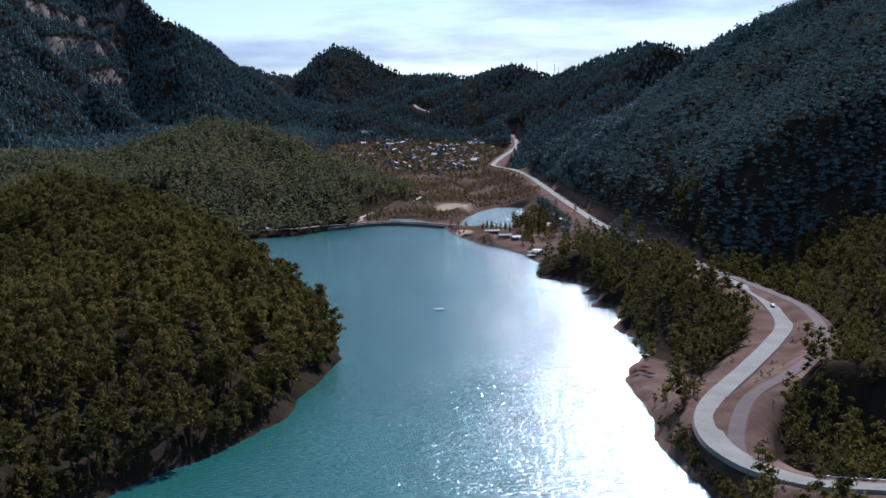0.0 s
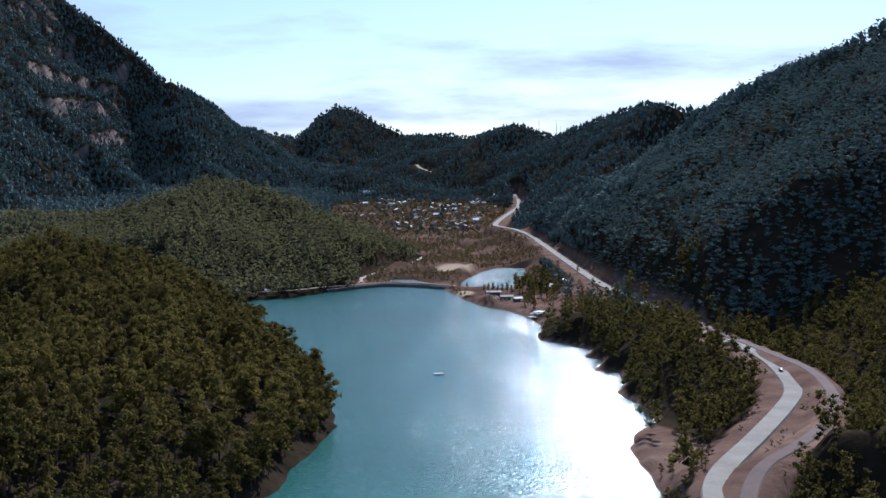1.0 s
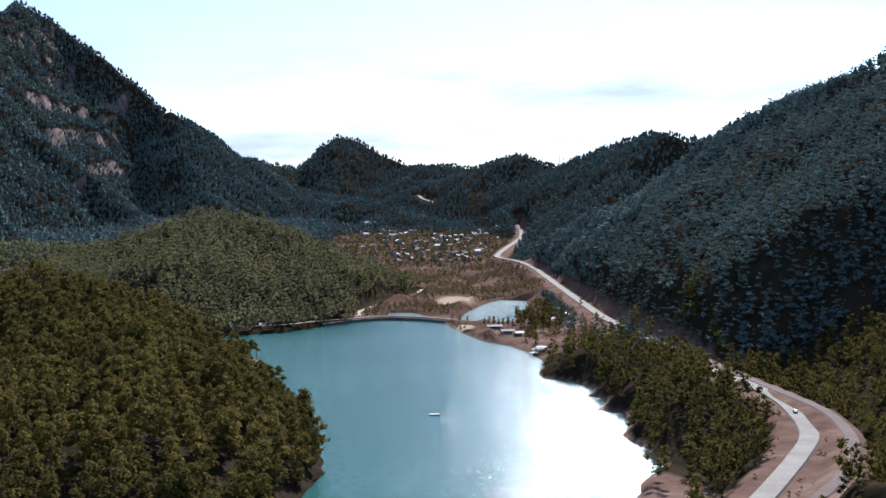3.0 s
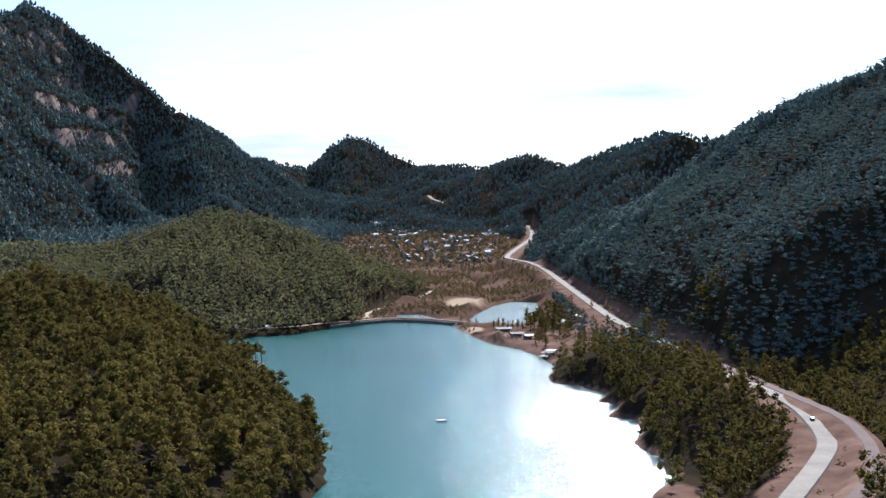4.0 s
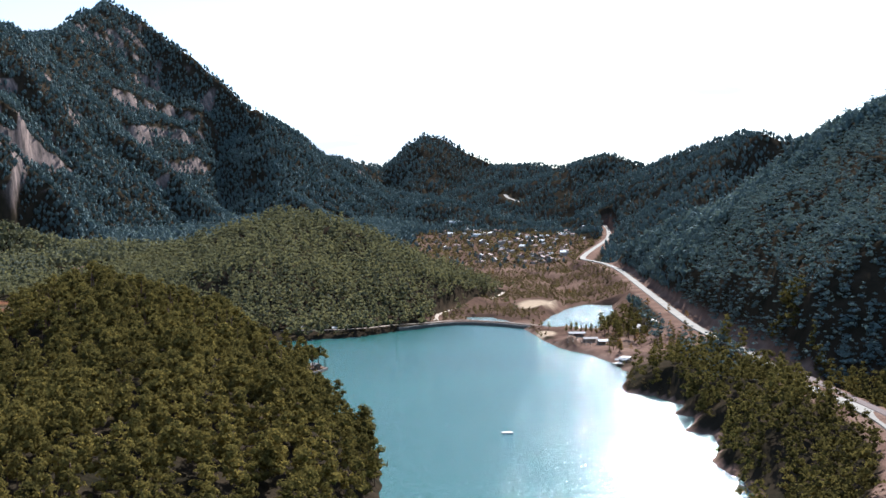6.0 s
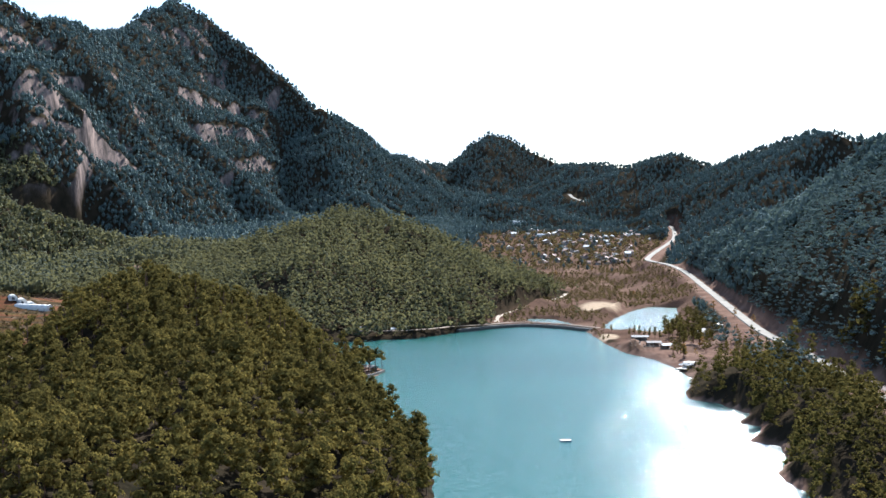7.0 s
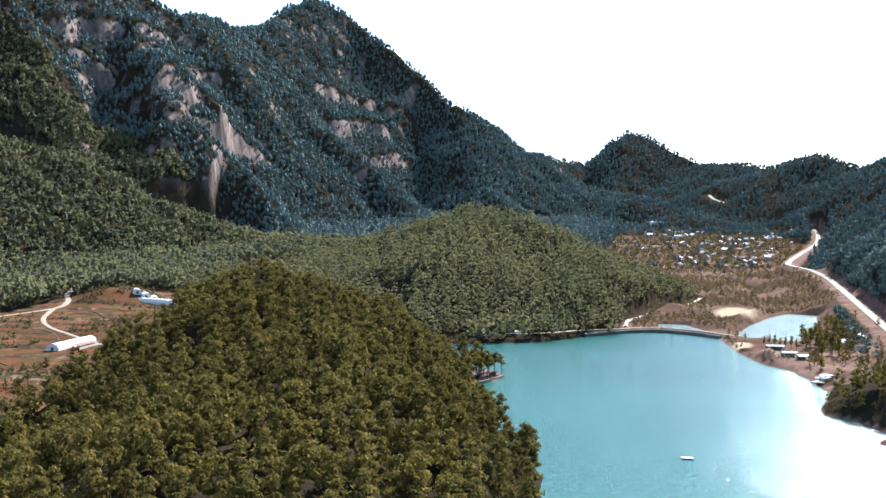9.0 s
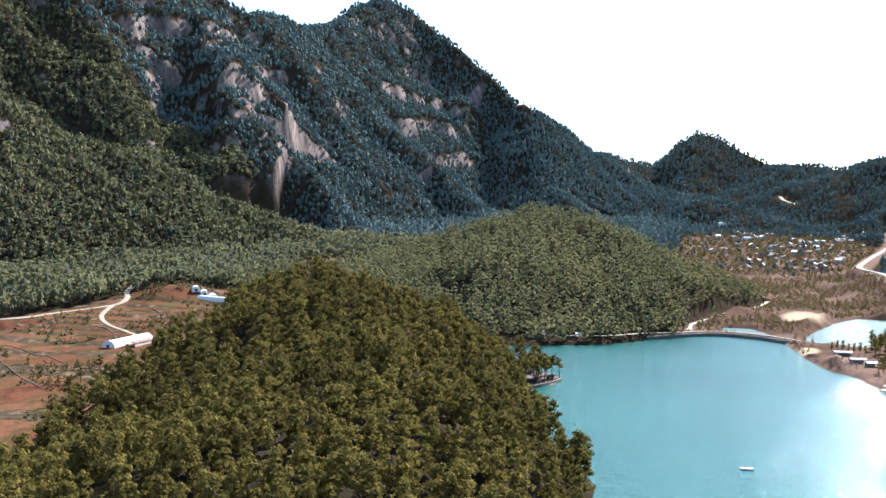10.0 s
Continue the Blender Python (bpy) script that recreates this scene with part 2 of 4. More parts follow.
# crest line of each hill, its steepness and the roundness of its top
HILLS = [
    (plan((-50, 480, 12), (-95, 505, 31), (-150, 600, 41), (-205, 735, 49), (-235, 820, 34)), 0.42, 30),
    (plan((-95, 505, 30), (-110, 400, 23), (-130, 300, 18), (-170, 150, 18)), 0.42, 25),
    (plan((-320, 1320, 38), (-250, 1345, 66), (-205, 1370, 77), (-150, 1320, 65), (-100, 1300, 49), (-70, 1335, 32), (-32, 1385, 11)), 0.6, 26),
    (plan((-205, 1370, 77), (-205, 1200, 54), (-200, 1090, 38), (-185, 1020, 16)), 0.45, 30),
    (plan((-150, 1320, 65), (-110, 1240, 47), (-108, 1110, 22), (-98, 1060, 8)), 0.6, 26),
    (plan((-1250, 1500, 640), (-1000, 1750, 500), (-900, 1900, 420), (-800, 2050, 365), (-820, 2400, 388), (-850, 2850, 512)), 1.02, 14),
    (plan((-850, 2850, 512), (-780, 2890, 477), (-697, 2850, 416), (-610, 2850, 351), (-519, 2800, 293), (-456, 2900, 235), (-430, 3100, 203), (-370, 3650, 200)), 1.05, 14),
    (plan((-850, 1950, 380), (-677, 1700, 246), (-630, 1720, 196), (-604, 1735, 150), (-560, 1730, 108), (-509, 1700, 67), (-451, 1600, 33)), 0.95, 20),
    (plan((-820, 2300, 385), (-724, 2150, 302), (-638, 2150, 232), (-591, 2150, 198), (-531, 2150, 142), (-459, 2100, 102), (-420, 2080, 78)), 0.95, 20),
    (plan((-1150, 950, 480), (-900, 1100, 300), (-740, 1200, 195), (-640, 1330, 134), (-560, 1450, 80), (-470, 1560, 38)), 0.85, 25),
    (plan((-1150, 950, 480), (-850, 780, 260), (-620, 820, 110)), 0.78, 30),
    (plan((-1150, 950, 480), (-900, 500, 240), (-600, 300, 90)), 0.78, 30),
    (plan((-430, 3100, 198), (-350, 2990, 142), (-268, 3100, 118), (-144, 2850, 100), (-40, 2700, 72), (40, 2600, 45)), 0.32, 30),
    (plan((-420, 2080, 78), (-330, 1900, 60), (-250, 1750, 52), (-200, 1680, 40)), 0.35, 30),
    (plan((-519, 2800, 285), (-420, 2500, 130), (-300, 2350, 70)), 0.7, 20),
    (plan((105, 1600, 36), (160, 1560, 60), (240, 1480, 97), (285, 1420, 120), (310, 1330, 150), (345, 1200, 184), (400, 1050, 216), (480, 900, 250), (620, 700, 290)), 0.6, 20),
    (plan((345, 1200, 184), (270, 1080, 140), (195, 975, 96), (165, 930, 50)), 0.6, 20),
    (plan((480, 900, 250), (330, 860, 132), (250, 830, 90), (215, 790, 38)), 0.6, 20),
    (plan((270, 1080, 140), (200, 1120, 99), (150, 1150, 68), (118, 1180, 34)), 0.6, 20),
    (plan((620, 700, 290), (420, 640, 140), (300, 610, 62), (240, 625, 30), (205, 648, 10)), 0.55, 20),
    (plan((96, 515, 9), (103, 570, 17), (100, 650, 17), (92, 740, 12), (84, 800, 7)), 0.6, 14),
    (plan((620, 700, 290), (400, 380, 140), (240, 310, 55), (172, 312, 36), (136, 328, 27), (118, 362, 20), (122, 392, 15)), 1.25, 8),
    (plan((-368, 3750, 201), (-319, 3750, 254), (-251, 3751, 290), (-196, 3750, 268), (-134, 3746, 228), (-57, 3740, 199)), 0.36, 15),
    (plan((-57, 3700, 199), (32, 3500, 199), (129, 3400, 196),
          (206, 3200, 207)), 0.36, 15),
    (plan((206, 3200, 202), (303, 3200, 185), (345, 2900, 194), (393, 2600, 218), (403, 2350, 212), (440, 2400, 203), (508, 2450, 205), (900, 2300, 300)), 0.72, 15),
    (plan((345, 2900, 194), (270, 2950, 165), (150, 3040, 128), (40, 3120, 98)), 0.42, 25),
    (plan((206, 3200, 202), (150, 3150, 160), (90, 3180, 130)), 0.42, 25),
    (plan((393, 2600, 218), (330, 2300, 150), (250, 2050, 90), (190, 1900, 45)), 0.62, 25),
    (plan((-300, -420, 60), (0, -480, 75), (300, -400, 70)), 0.35, 40),
]
ROAD = plan((330, 235, 26), (220, 252, 18), (150, 265, 12), (110, 272, 10), (92, 276, 9.5), (82, 282, 8.8), (75.2, 294, 8.3), (71.8, 308, 8), (70.5, 324, 8), (73, 346.5, 8), (81, 374, 8),
            (101, 419.6, 8), (121.5, 467, 8.5), (134, 501, 9), (140, 538, 10), (142, 573, 11), (139, 605, 12), (135, 649, 12), (131, 712, 12), (131, 789, 12),
            (126, 862, 12.5), (121, 952, 13), (121, 1117, 14), (122, 1385, 16), (117, 1540, 21), (105, 1620, 25), (88, 1672, 27), (87, 1740, 27.5), (107, 1947, 29), (140, 2180, 36),
            (154, 2300, 41), (166, 2500, 49), (170, 2680, 55))
LANE = plan((73, 310, 7.7), (76, 326, 8.0), (83, 350, 9.2), (92, 371, 10.2), (108, 395, 11), (126, 430, 11), (138, 465, 11), (146, 500, 11), (150, 540, 11.5), (146, 590, 12), (141, 650, 12.5), (138, 720, 12.5))
SHORE_TRACK = plan((24, 1060, 3), (13, 1072, 3), (-4, 1090, 3), (-29, 1100, 3), (-46, 1091, 3), (-62, 1072, 3), (-80, 1050, 3.5), (-96, 1020, 4), (-118, 998, 4.5), (-150, 985, 5))
HILL_TRACK = plan((-52, 1094, 3.2), (-54, 1140, 3.6), (-43, 1200, 4.2), (-31, 1268, 4.6), (-12, 1325, 5.5), (-5, 1376, 7))
FIELD_TRACK = plan((-560, 700, 18), (-470, 775, 14), (-423, 822, 14), (-412, 865, 15), (-395, 902, 18), (-398, 926, 20.5), (-414, 956, 22.5), (-430, 1000, 25))
FIELD_SPUR = plan((-395, 902, 18), (-384, 868, 14.5), (-366, 842, 12.5), (-345, 826, 10.5), (-318, 803, 9), (-290, 780, 8.5), (-268, 740, 8), (-262, 700, 7))
FAR_ROAD = plan((-24, 3124, 117.2), (-22.4, 3112, 115.6), (-18.4, 3084, 111), (-10.7, 3056, 107), (-0.7, 3034, 103.7), (10.4, 3000, 99.8))
FIELDS = plan((-215, 480), (-240, 600), (-262, 740), (-275, 860), (-300, 945), (-325, 1000), (-362, 1008), (-394, 985), (-404, 945), (-412, 905), (-426, 862), (-440, 832), (-560, 730), (-560, 560), (-330, 440))
VALLEY = plan((-60, 1090), (-40, 1220), (0, 1380), (-60, 1500), (-120, 1700), (-150, 2000), (-165, 2420), (-110, 2560), (60, 2480), (150, 2300), (105, 1950), (78, 1740), (80, 1660), (105, 1560),
              (112, 1380), (108, 1290), (95, 1150), (80, 1010), (60, 930), (30, 990), (10, 1070))


def smooth_max(a, b, k=9.0):
    h = np.clip(0.5 + 0.5 * (a - b) / k, 0, 1)
    return b * (1 - h) + a * h + k * h * (1 - h)


def step(lo, hi, v):
    t = np.clip((v - lo) / (hi - lo), 0, 1)
    return t * t * (3 - 2 * t)


def height(x, y):
    """Height of the ground in metres."""
    x, y = np.asarray(x, float), np.asarray(y, float)
    u, v = x / K, y / K
    east = np.interp(v, [-400, 1000, 1100, 1700, 2300, 2900, 3300, 3700], [2, 2, 2.5, 13, 34, 62, 88, 120])
    west = np.interp(v, [0, 500, 700, 800, 930, 1100, 1400, 2000], [2, 2, 5, 8, 21, 27, 32, 60])
    stair = west / 1.6 + 0.9 * fbm(x, y, 150, 2)
    terrace = (np.floor(stair) + step(0.72, 1.0, stair - np.floor(stair))) * 1.6
    f = step(-170, -260, u)
    h = (east * (1 - f) + (0.15 * west + 0.85 * terrace) * f) * K
    wob_x, wob_y = x + 26 * fbm(x, y, 130, 3), y + 26 * fbm(x + 900, y, 130, 3)
    for line, steep, top in HILLS:
        steep_here = steep * (1 + 0.22 * fbm(x, y, 210, 2))
        d, z = along(line, wob_x, wob_y)
        h = smooth_max(h, z - steep_here * (np.sqrt(d * d + top * top) - top))
    rough = np.clip((h - 14) / 90, 0, 1)
    h = h + rough * (7 * fbm(x + 70, y, 34, 2) + 14 * fbm(x, y, 120, 4) + 10 * np.abs(fbm(x, y, 60, 3)) - 8)
    # bluffs on the high western slopes
    tall = step(130, 260, h) * step(-330, -430, u)
    crest = np.minimum(along(HILLS[5][0], x, y)[0], along(HILLS[6][0], x, y)[0])
    h = h + tall * (0.35 + 0.65 * step(30, 190, crest)) * (46 * (np.abs(fbm(x, y * 0.7, 150, 4)) - 0.17) - 26 * step(0.1, 0.3, fbm(x + 500, y, 240, 2)) * step(0.0, 0.12, fbm(x, y + 300, 80, 2)))
    band = h / 70 + 0.9 * fbm(x, y, 300, 3)
    part_up = band - np.floor(band)
    ledge = 0.4 * part_up + 0.6 * step(0.6, 0.86, part_up) - part_up
    h = h + 70 * ledge * step(120, 200, h) * step(-330, -430, u) * step(20, 140, crest) * 0.6 * step(0.0, 0.25, fbm(x, y + 700, 160, 2))
    h = h + 9 * np.exp(-((u + 378) / 24) ** 2 - ((v - 958) / 30) ** 2)
    # the hillside is cut back above the road and falls away below it
    ru, rz = np.interp(v, ROAD[14:30, 1] / K, ROAD[14:30, 0] / K), np.interp(v, ROAD[14:30, 1] / K, ROAD[14:30, 2])
    cap = np.where(u < ru, np.maximum(rz + 1 - 0.3 * K * (ru - u), 3.5) + 60 * step(790, 700, v) + 4 * step(900, 850, v) + 900 * step(75, 115, ru - u), rz + 6 + 1.25 * K * (u - ru)) + 900 * step(1660, 1800, v) + 900 * step(700, 620, v)
    h = np.where(v > 600, np.minimum(h, cap), h)
    # the headland drops steeply to the terraces
    foot = np.interp(v, [450, 520, 624, 720, 800, 900], [-205, -222, -243, -266, -284, -300])
    cap = west * K + 1.5 + 0.78 * K * np.clip(u - foot, 0, None) + 900 * step(-420, -470, u) + 900 * step(900, 980, v) + 900 * step(470, 400, v)
    h = np.where(u < -150, np.minimum(h, cap), h)
    # its eastern flank runs down to the flat cape
    brow = np.interp(v, [540, 580, 620, 660, 700, 740, 780, 830], [-40, -52, -67, -84, -96, -106, -119, -128])
    cap = 1.6 + 1.35 * np.clip(brow - u, 0, None) + 900 * step(565, 520, v) + 900 * step(830, 870, v) + 900 * step(-180, -220, u)
    h = np.where(u < 0, np.minimum(h, cap), h)
    # roads sit on a levelled bench
    for line, half, fade in ((ROAD, 8.5, 16), (LANE, 4.5, 9), (SHORE_TRACK, 3.0, 7), (HILL_TRACK, 3.0, 8), (FIELD_TRACK, 3, 8), (FIELD_SPUR, 3, 8), (FAR_ROAD, 9, 30)):
        d, z = along(line, x, y)
        w = 1 - step(half, half + fade, d)
        h = h * (1 - w) + (z - (0.9 if half == 8.5 else 0.35)) * w
    # banks and beds of the waters
    for poly, level in ((LAKE, 0.0), (POND_SHORE, 1.2), (POOL_SHORE, 1.6)):
        near = (np.abs(x) < 330) & (y < 1750)
        d = np.full(x.shape, 99.0)
        if near.any():
            d[near] = shore_distance(poly, x[near] + 2.5 * fbm(x[near], y[near], 14, 2), y[near])
        bank = level + 0.25 + 0.6 * np.clip(d, 0, None)
        h = np.where(d > 60, h, np.where(d > 0, np.minimum(h, bank + 0.02 * np.clip(d, 0, None) ** 2), level - np.minimum(6, 0.3 - 0.45 * d)))
    return h


def covers(x, y):
    """How far each kind of ground cover reaches, 0 to 1."""
    u, v = x / K, y / K
    road = np.minimum(along(ROAD, x, y)[0], along(LANE, x, y)[0] + 5)
    field = 1 - step(-8, 10, shore_distance(FIELDS, x, y))
    valley = 1 - step(-10, 14, shore_distance(VALLEY, x, y))
    # no bare strand under the middle hill: its shade stays in the dark floor colour
    strand = (1 - step(0.8, 3.2, shore_distance(LAKE, x, y))) * (np.abs(u) < 250) * (1 - ((u < -62) & (v > 840)))
    spit = (1 - step(20, 34, np.hypot((u - 73) * 1.3, (v - 425) * 0.45) * K)) * (u > 60)
    clearing = 1 - step(20, 40, np.hypot(u + 390, (v - 1315) * 0.27) * K)
    pale = np.maximum(0.8 - 0.8 * step(8, 26, np.hypot((u - 25) * 0.8, (v - 1235) * 0.24) * K), 0.8 - 0.8 * step(5, 15, np.hypot(u - 28, (v - 1005) * 0.4) * K))
    cape = 1 - step(14, 22, np.hypot(u + 103, (v - 795) * 0.55) * K)
    shore_terrace = step(28, 36, u) * (1 - step(116, 124, u)) * step(790, 830, v) * (1 - step(1040, 1080, v)) * (0.7 + 0.9 * fbm(x, y, 40, 3))
    bare = np.maximum.reduce([1 - step(10, 20, road), strand * np.where((u < 0) & (v < 760), 0.3, 0.9), spit, clearing, cape * 0.8, 0.55 * valley * (fbm(x, y, 90, 3) + 0.6), 0.75 * shore_terrace])
    west = np.interp(v, [0, 500, 700, 800, 930, 1100, 1400, 2000], [2, 2, 5, 8, 21, 27, 32, 60])
    stair = (west / 1.6 + 0.9 * fbm(x, y, 150, 2)) % 1
    riser = field * step(0.66, 0.74, stair)
    return dict(riser=riser, field=field, meadow=np.maximum(valley, 0.4 * field), bare=bare, pale=pale)


def attach(mesh, name, values):
    a = mesh.attributes.new(name, "FLOAT", "POINT")
    a.data.foreach_set("value", np.ascontiguousarray(values, np.float32))


def mesh_from(name, verts, faces, material, smooth=False):
    """A mesh from arrays: faces all with the same number of corners."""
    verts, faces = np.ascontiguousarray(verts, np.float32), np.ascontiguousarray(faces, np.int32)
    me = bpy.data.meshes.new(name)
    n = faces.shape[1]
    me.vertices.add(len(verts))
    me.vertices.foreach_set("co", verts.ravel())
    me.loops.add(faces.size)
    me.loops.foreach_set("vertex_index", faces.ravel())
    me.polygons.add(len(faces))
    me.polygons.foreach_set("loop_start", np.arange(0, faces.size, n, dtype=np.int32))
    me.polygons.foreach_set("loop_total", np.full(len(faces), n, np.int32))
    me.polygons.foreach_set("use_smooth", np.full(len(faces), smooth))
    me.update(calc_edges=True)
    me.materials.append(material)
    return me


def build_ground():
    rows = []
    y = -620.0
    while y < 4980:
        rows.append(y)
        y += np.interp(y, [-620, 150, 320, 900, 1600, 2600, 4980], [30, 14, 3.6, 4.2, 7, 13, 24])
    ys = np.array(rows)
    us = np.linspace(-1, 1, 320)
    west, east = np.interp(ys, [-620, 300, 5000], [-900, -560, -2300]), np.interp(ys, [-620, 300, 5000], [700, 420, 1500])
    X = west[:, None] + (us[None] * 0.5 + 0.5) * (east - west)[:, None]
    Y = np.repeat(ys[:, None], len(us), 1)
    Z = height(X.ravel(), Y.ravel())
    V = np.c_[X.ravel(), Y.ravel(), Z]
    n, m = X.shape
    i = (np.arange(n - 1)[:, None] * m + np.arange(m - 1)[None]).ravel()
    me = mesh_from("ground", V, np.c_[i, i + 1, i + m + 1, i + m], GROUND, True)
    c = covers(V[:, 0], V[:, 1])
    gy, gx = np.gradient(Z.reshape(n, m))
    slope = np.hypot(gx / np.gradient(X, axis=1), (gy / np.gradient(Y, axis=0))).ravel()
    c["cliff"] = step(1.5, 2.0, slope + 0.9 * fbm(V[:, 0], V[:, 1] * 1.6, 70, 4)) * step(110, 170, Z)
    for k, v in c.items():
        attach(me, k, v)
    return tagged(new("ground", me), "wooded hills, brown valley floor and red terraced fields", "ground", kind="structure")


ground = build_ground()


def sheet(name, poly, level, material, label):
    bm = bmesh.new()
    bm.faces.new([bm.verts.new((x, y, level)) for x, y in poly])
    bmesh.ops.triangulate(bm, faces=bm.faces[:])
    me = bpy.data.meshes.new(name)
    bm.to_mesh(me)
    me.materials.append(material)
    return tagged(new(name, me), label, "water", kind="structure")


def grown(poly, d):
    """The polygon widened by d metres at each corner."""
    nxt, prv = np.roll(poly, -1, 0), np.roll(poly, 1, 0)
    t = nxt - prv
    nrm = np.c_[t[:, 1], -t[:, 0]] / np.linalg.norm(t, axis=1)[:, None]
    area = 0.5 * np.sum(poly[:, 0] * nxt[:, 1] - nxt[:, 0] * poly[:, 1])
    return poly + nrm * d * np.sign(area)


sheet("lake_water", grown(LAKE, 5), 0.0, WATER, "rippled teal lake glittering in low sun")
sheet("pond_water", grown(POND_SHORE, 4), 1.2, POND, "pale shining fish pond behind the dam")
sheet("pool_water", grown(POOL_SHORE, 2), 1.6, POND, "small shallow pool beside the dam track")


def resample(line, gap):
    pts = []
    n = len(line)
    for i in range(n - 1):
        p0, p1, p2, p3 = line[max(i - 1, 0)], line[i], line[i + 1], line[min(i + 2, n - 1)]
        k = max(1, int(np.linalg.norm(p2 - p1) / gap))
        for j in range(k):
            t = j / k
            pts.append(0.5 * (2 * p1 + (p2 - p0) * t + (2 * p0 - 5 * p1 + 4 * p2 - p3) * t * t + (3 * p1 - p0 - 3 * p2 + p3) * t ** 3))
    pts.append(line[-1])
    return np.array(pts)


def ribbon(name, line, profile, material, gap=5.0):
    """Sweeps a cross-section (offset across, height) along a line on the plan."""
    c = resample(line, gap)
    t = np.gradient(c[:, :2], axis=0)
    nrm = np.c_[t[:, 1], -t[:, 0]] / np.linalg.norm(t, axis=1)[:, None]
    m = len(profile)
    V = np.concatenate([np.c_[c[:, :2] + nrm * o, c[:, 2] + z] for o, z in profile]).reshape(m, len(c), 3).transpose(1, 0, 2).reshape(-1, 3)
    i = (np.arange(len(c) - 1)[:, None] * m + np.arange(m - 1)[None]).ravel()
    return mesh_from(name, V, np.c_[i, i + 1, i + m + 1, i + m], material, False)


def swept(name, line, half, thick, material, label, category, gap=5.0):
    me = ribbon(name, line, [(-half - 0.6, -thick), (-half, 0.0), (0, half * 0.02), (half, 0.0), (half + 0.6, -thick)], material, gap)
    return tagged(new(name, me), label, category, kind="structure")


road = swept("road", ROAD, 4.0, 1.3, ASPHALT, "sun-bleached grey asphalt road winding along the lake", "road")
swept("lane", LANE, 2.4, 0.5, OLDROAD, "brown gravel lane above the road", "lane")
swept("shore_track", SHORE_TRACK, 1.4, 0.5, TRACK, "pale earth track along the dam and shore", "track")
swept("hill_track", HILL_TRACK, 2.3, 0.5, TRACK, "pale winding earth track below the wooded hill", "track")
swept("field_track", FIELD_TRACK, 1.9, 0.5, TRACK, "pale farm track beside the terraces", "track")
swept("field_spur", FIELD_SPUR, 1.6, 0.5, TRACK, "pale farm track leading to the greenhouse", "track")
swept("far_road", FAR_ROAD, 4.6, 0.6, ASPHALT, "distant road on the pass shining in the sun", "road")

# ---- trees ----
def ball(level):
    """Vertices and triangles of a round core."""
    bm = bmesh.new()
    bmesh.ops.create_icosphere(bm, subdivisions=level, radius=1)
    v = np.array([x.co[:] for x in bm.verts])
    f = np.array([[w.index for w in x.verts] for x in bm.faces])
    bm.free()
    return v, f


CORES = {0: (np.array([(1, 0, 0), (-1, 0, 0), (0, 1, 0), (0, -1, 0), (0, 0, 1), (0, 0, -1)], float),
             np.array([(0, 2, 4), (2, 1, 4), (1, 3, 4), (3, 0, 4), (2, 0, 5), (1, 2, 5), (3, 1, 5), (0, 3, 5)])), 1: ball(1)}


def crown_shape(rng, lobes, leaves, core, low, wide, point=0.0, leaf=0.34):
    """A crown for a tree 1 m high: rounded boughs, each a dark core set with small ragged sprays of needles."""
    V, F, n = [], [], 0
    lean = rng.normal(0, 0.04, 2)
    cv, cf = CORES[core]
    for i in range(lobes):
        f = (i + 0.5 * rng.rand()) / max(1, lobes - 1) if lobes > 1 else 0.4
        f = min(f, 1.0)
        r = wide * (0.62 - 0.22 * f) * (1 - point * f) * rng.uniform(0.85, 1.15) * (1.0 if lobes > 2 else 1.35)
        z = low + (1 - low - r) * f + 0.3 * r
        off = wide * (1 - point * f) * (0.62 - 0.45 * f ** 2) * rng.uniform(0.6, 1.1) * (1 if lobes > 2 else 0.2)
        a = 2.399963 * i + rng.normal(0, 0.4)
        c = np.array([off * math.cos(a) + lean[0] * z, off * math.sin(a) + lean[1] * z, z])
        squash = np.array([1, 1, 0.78 if lobes > 2 else (0.5 * (1 - low) / r)])
        if lobes <= 2:
            c[2] = low + 0.5 * (1 - low)
        V.append(cv * rng.uniform(0.72, 0.98, (len(cv), 1)) * r * 0.86 * squash + c)
        F.append(cf + n)
        n += len(cv)
        d = rng.normal(0, 1, (leaves, 3))
        d[:, 2] = np.abs(d[:, 2]) * 0.9 - 0.25
        d /= np.linalg.norm(d, axis=1)[:, None]
        for w in d:
            p = c + w * r * squash * rng.uniform(0.82, 1.12)
            u1 = np.cross(w, rng.normal(0, 1, 3))
            u1 /= np.linalg.norm(u1)
            u2 = np.cross(w, u1) + 0.55 * w * rng.uniform(-1, 1)
            s = r * leaf * rng.uniform(0.7, 1.5)
            tri = np.array([p + s * u1, p - s * (0.5 * u1 - 0.8 * u2), p - s * (0.5 * u1 + 0.8 * u2) + 0.4 * s * w])
            V.append(tri)
            F.append(np.array([[n, n + 1, n + 2]]))
            n += 3
    return np.concatenate(V), np.concatenate(F)


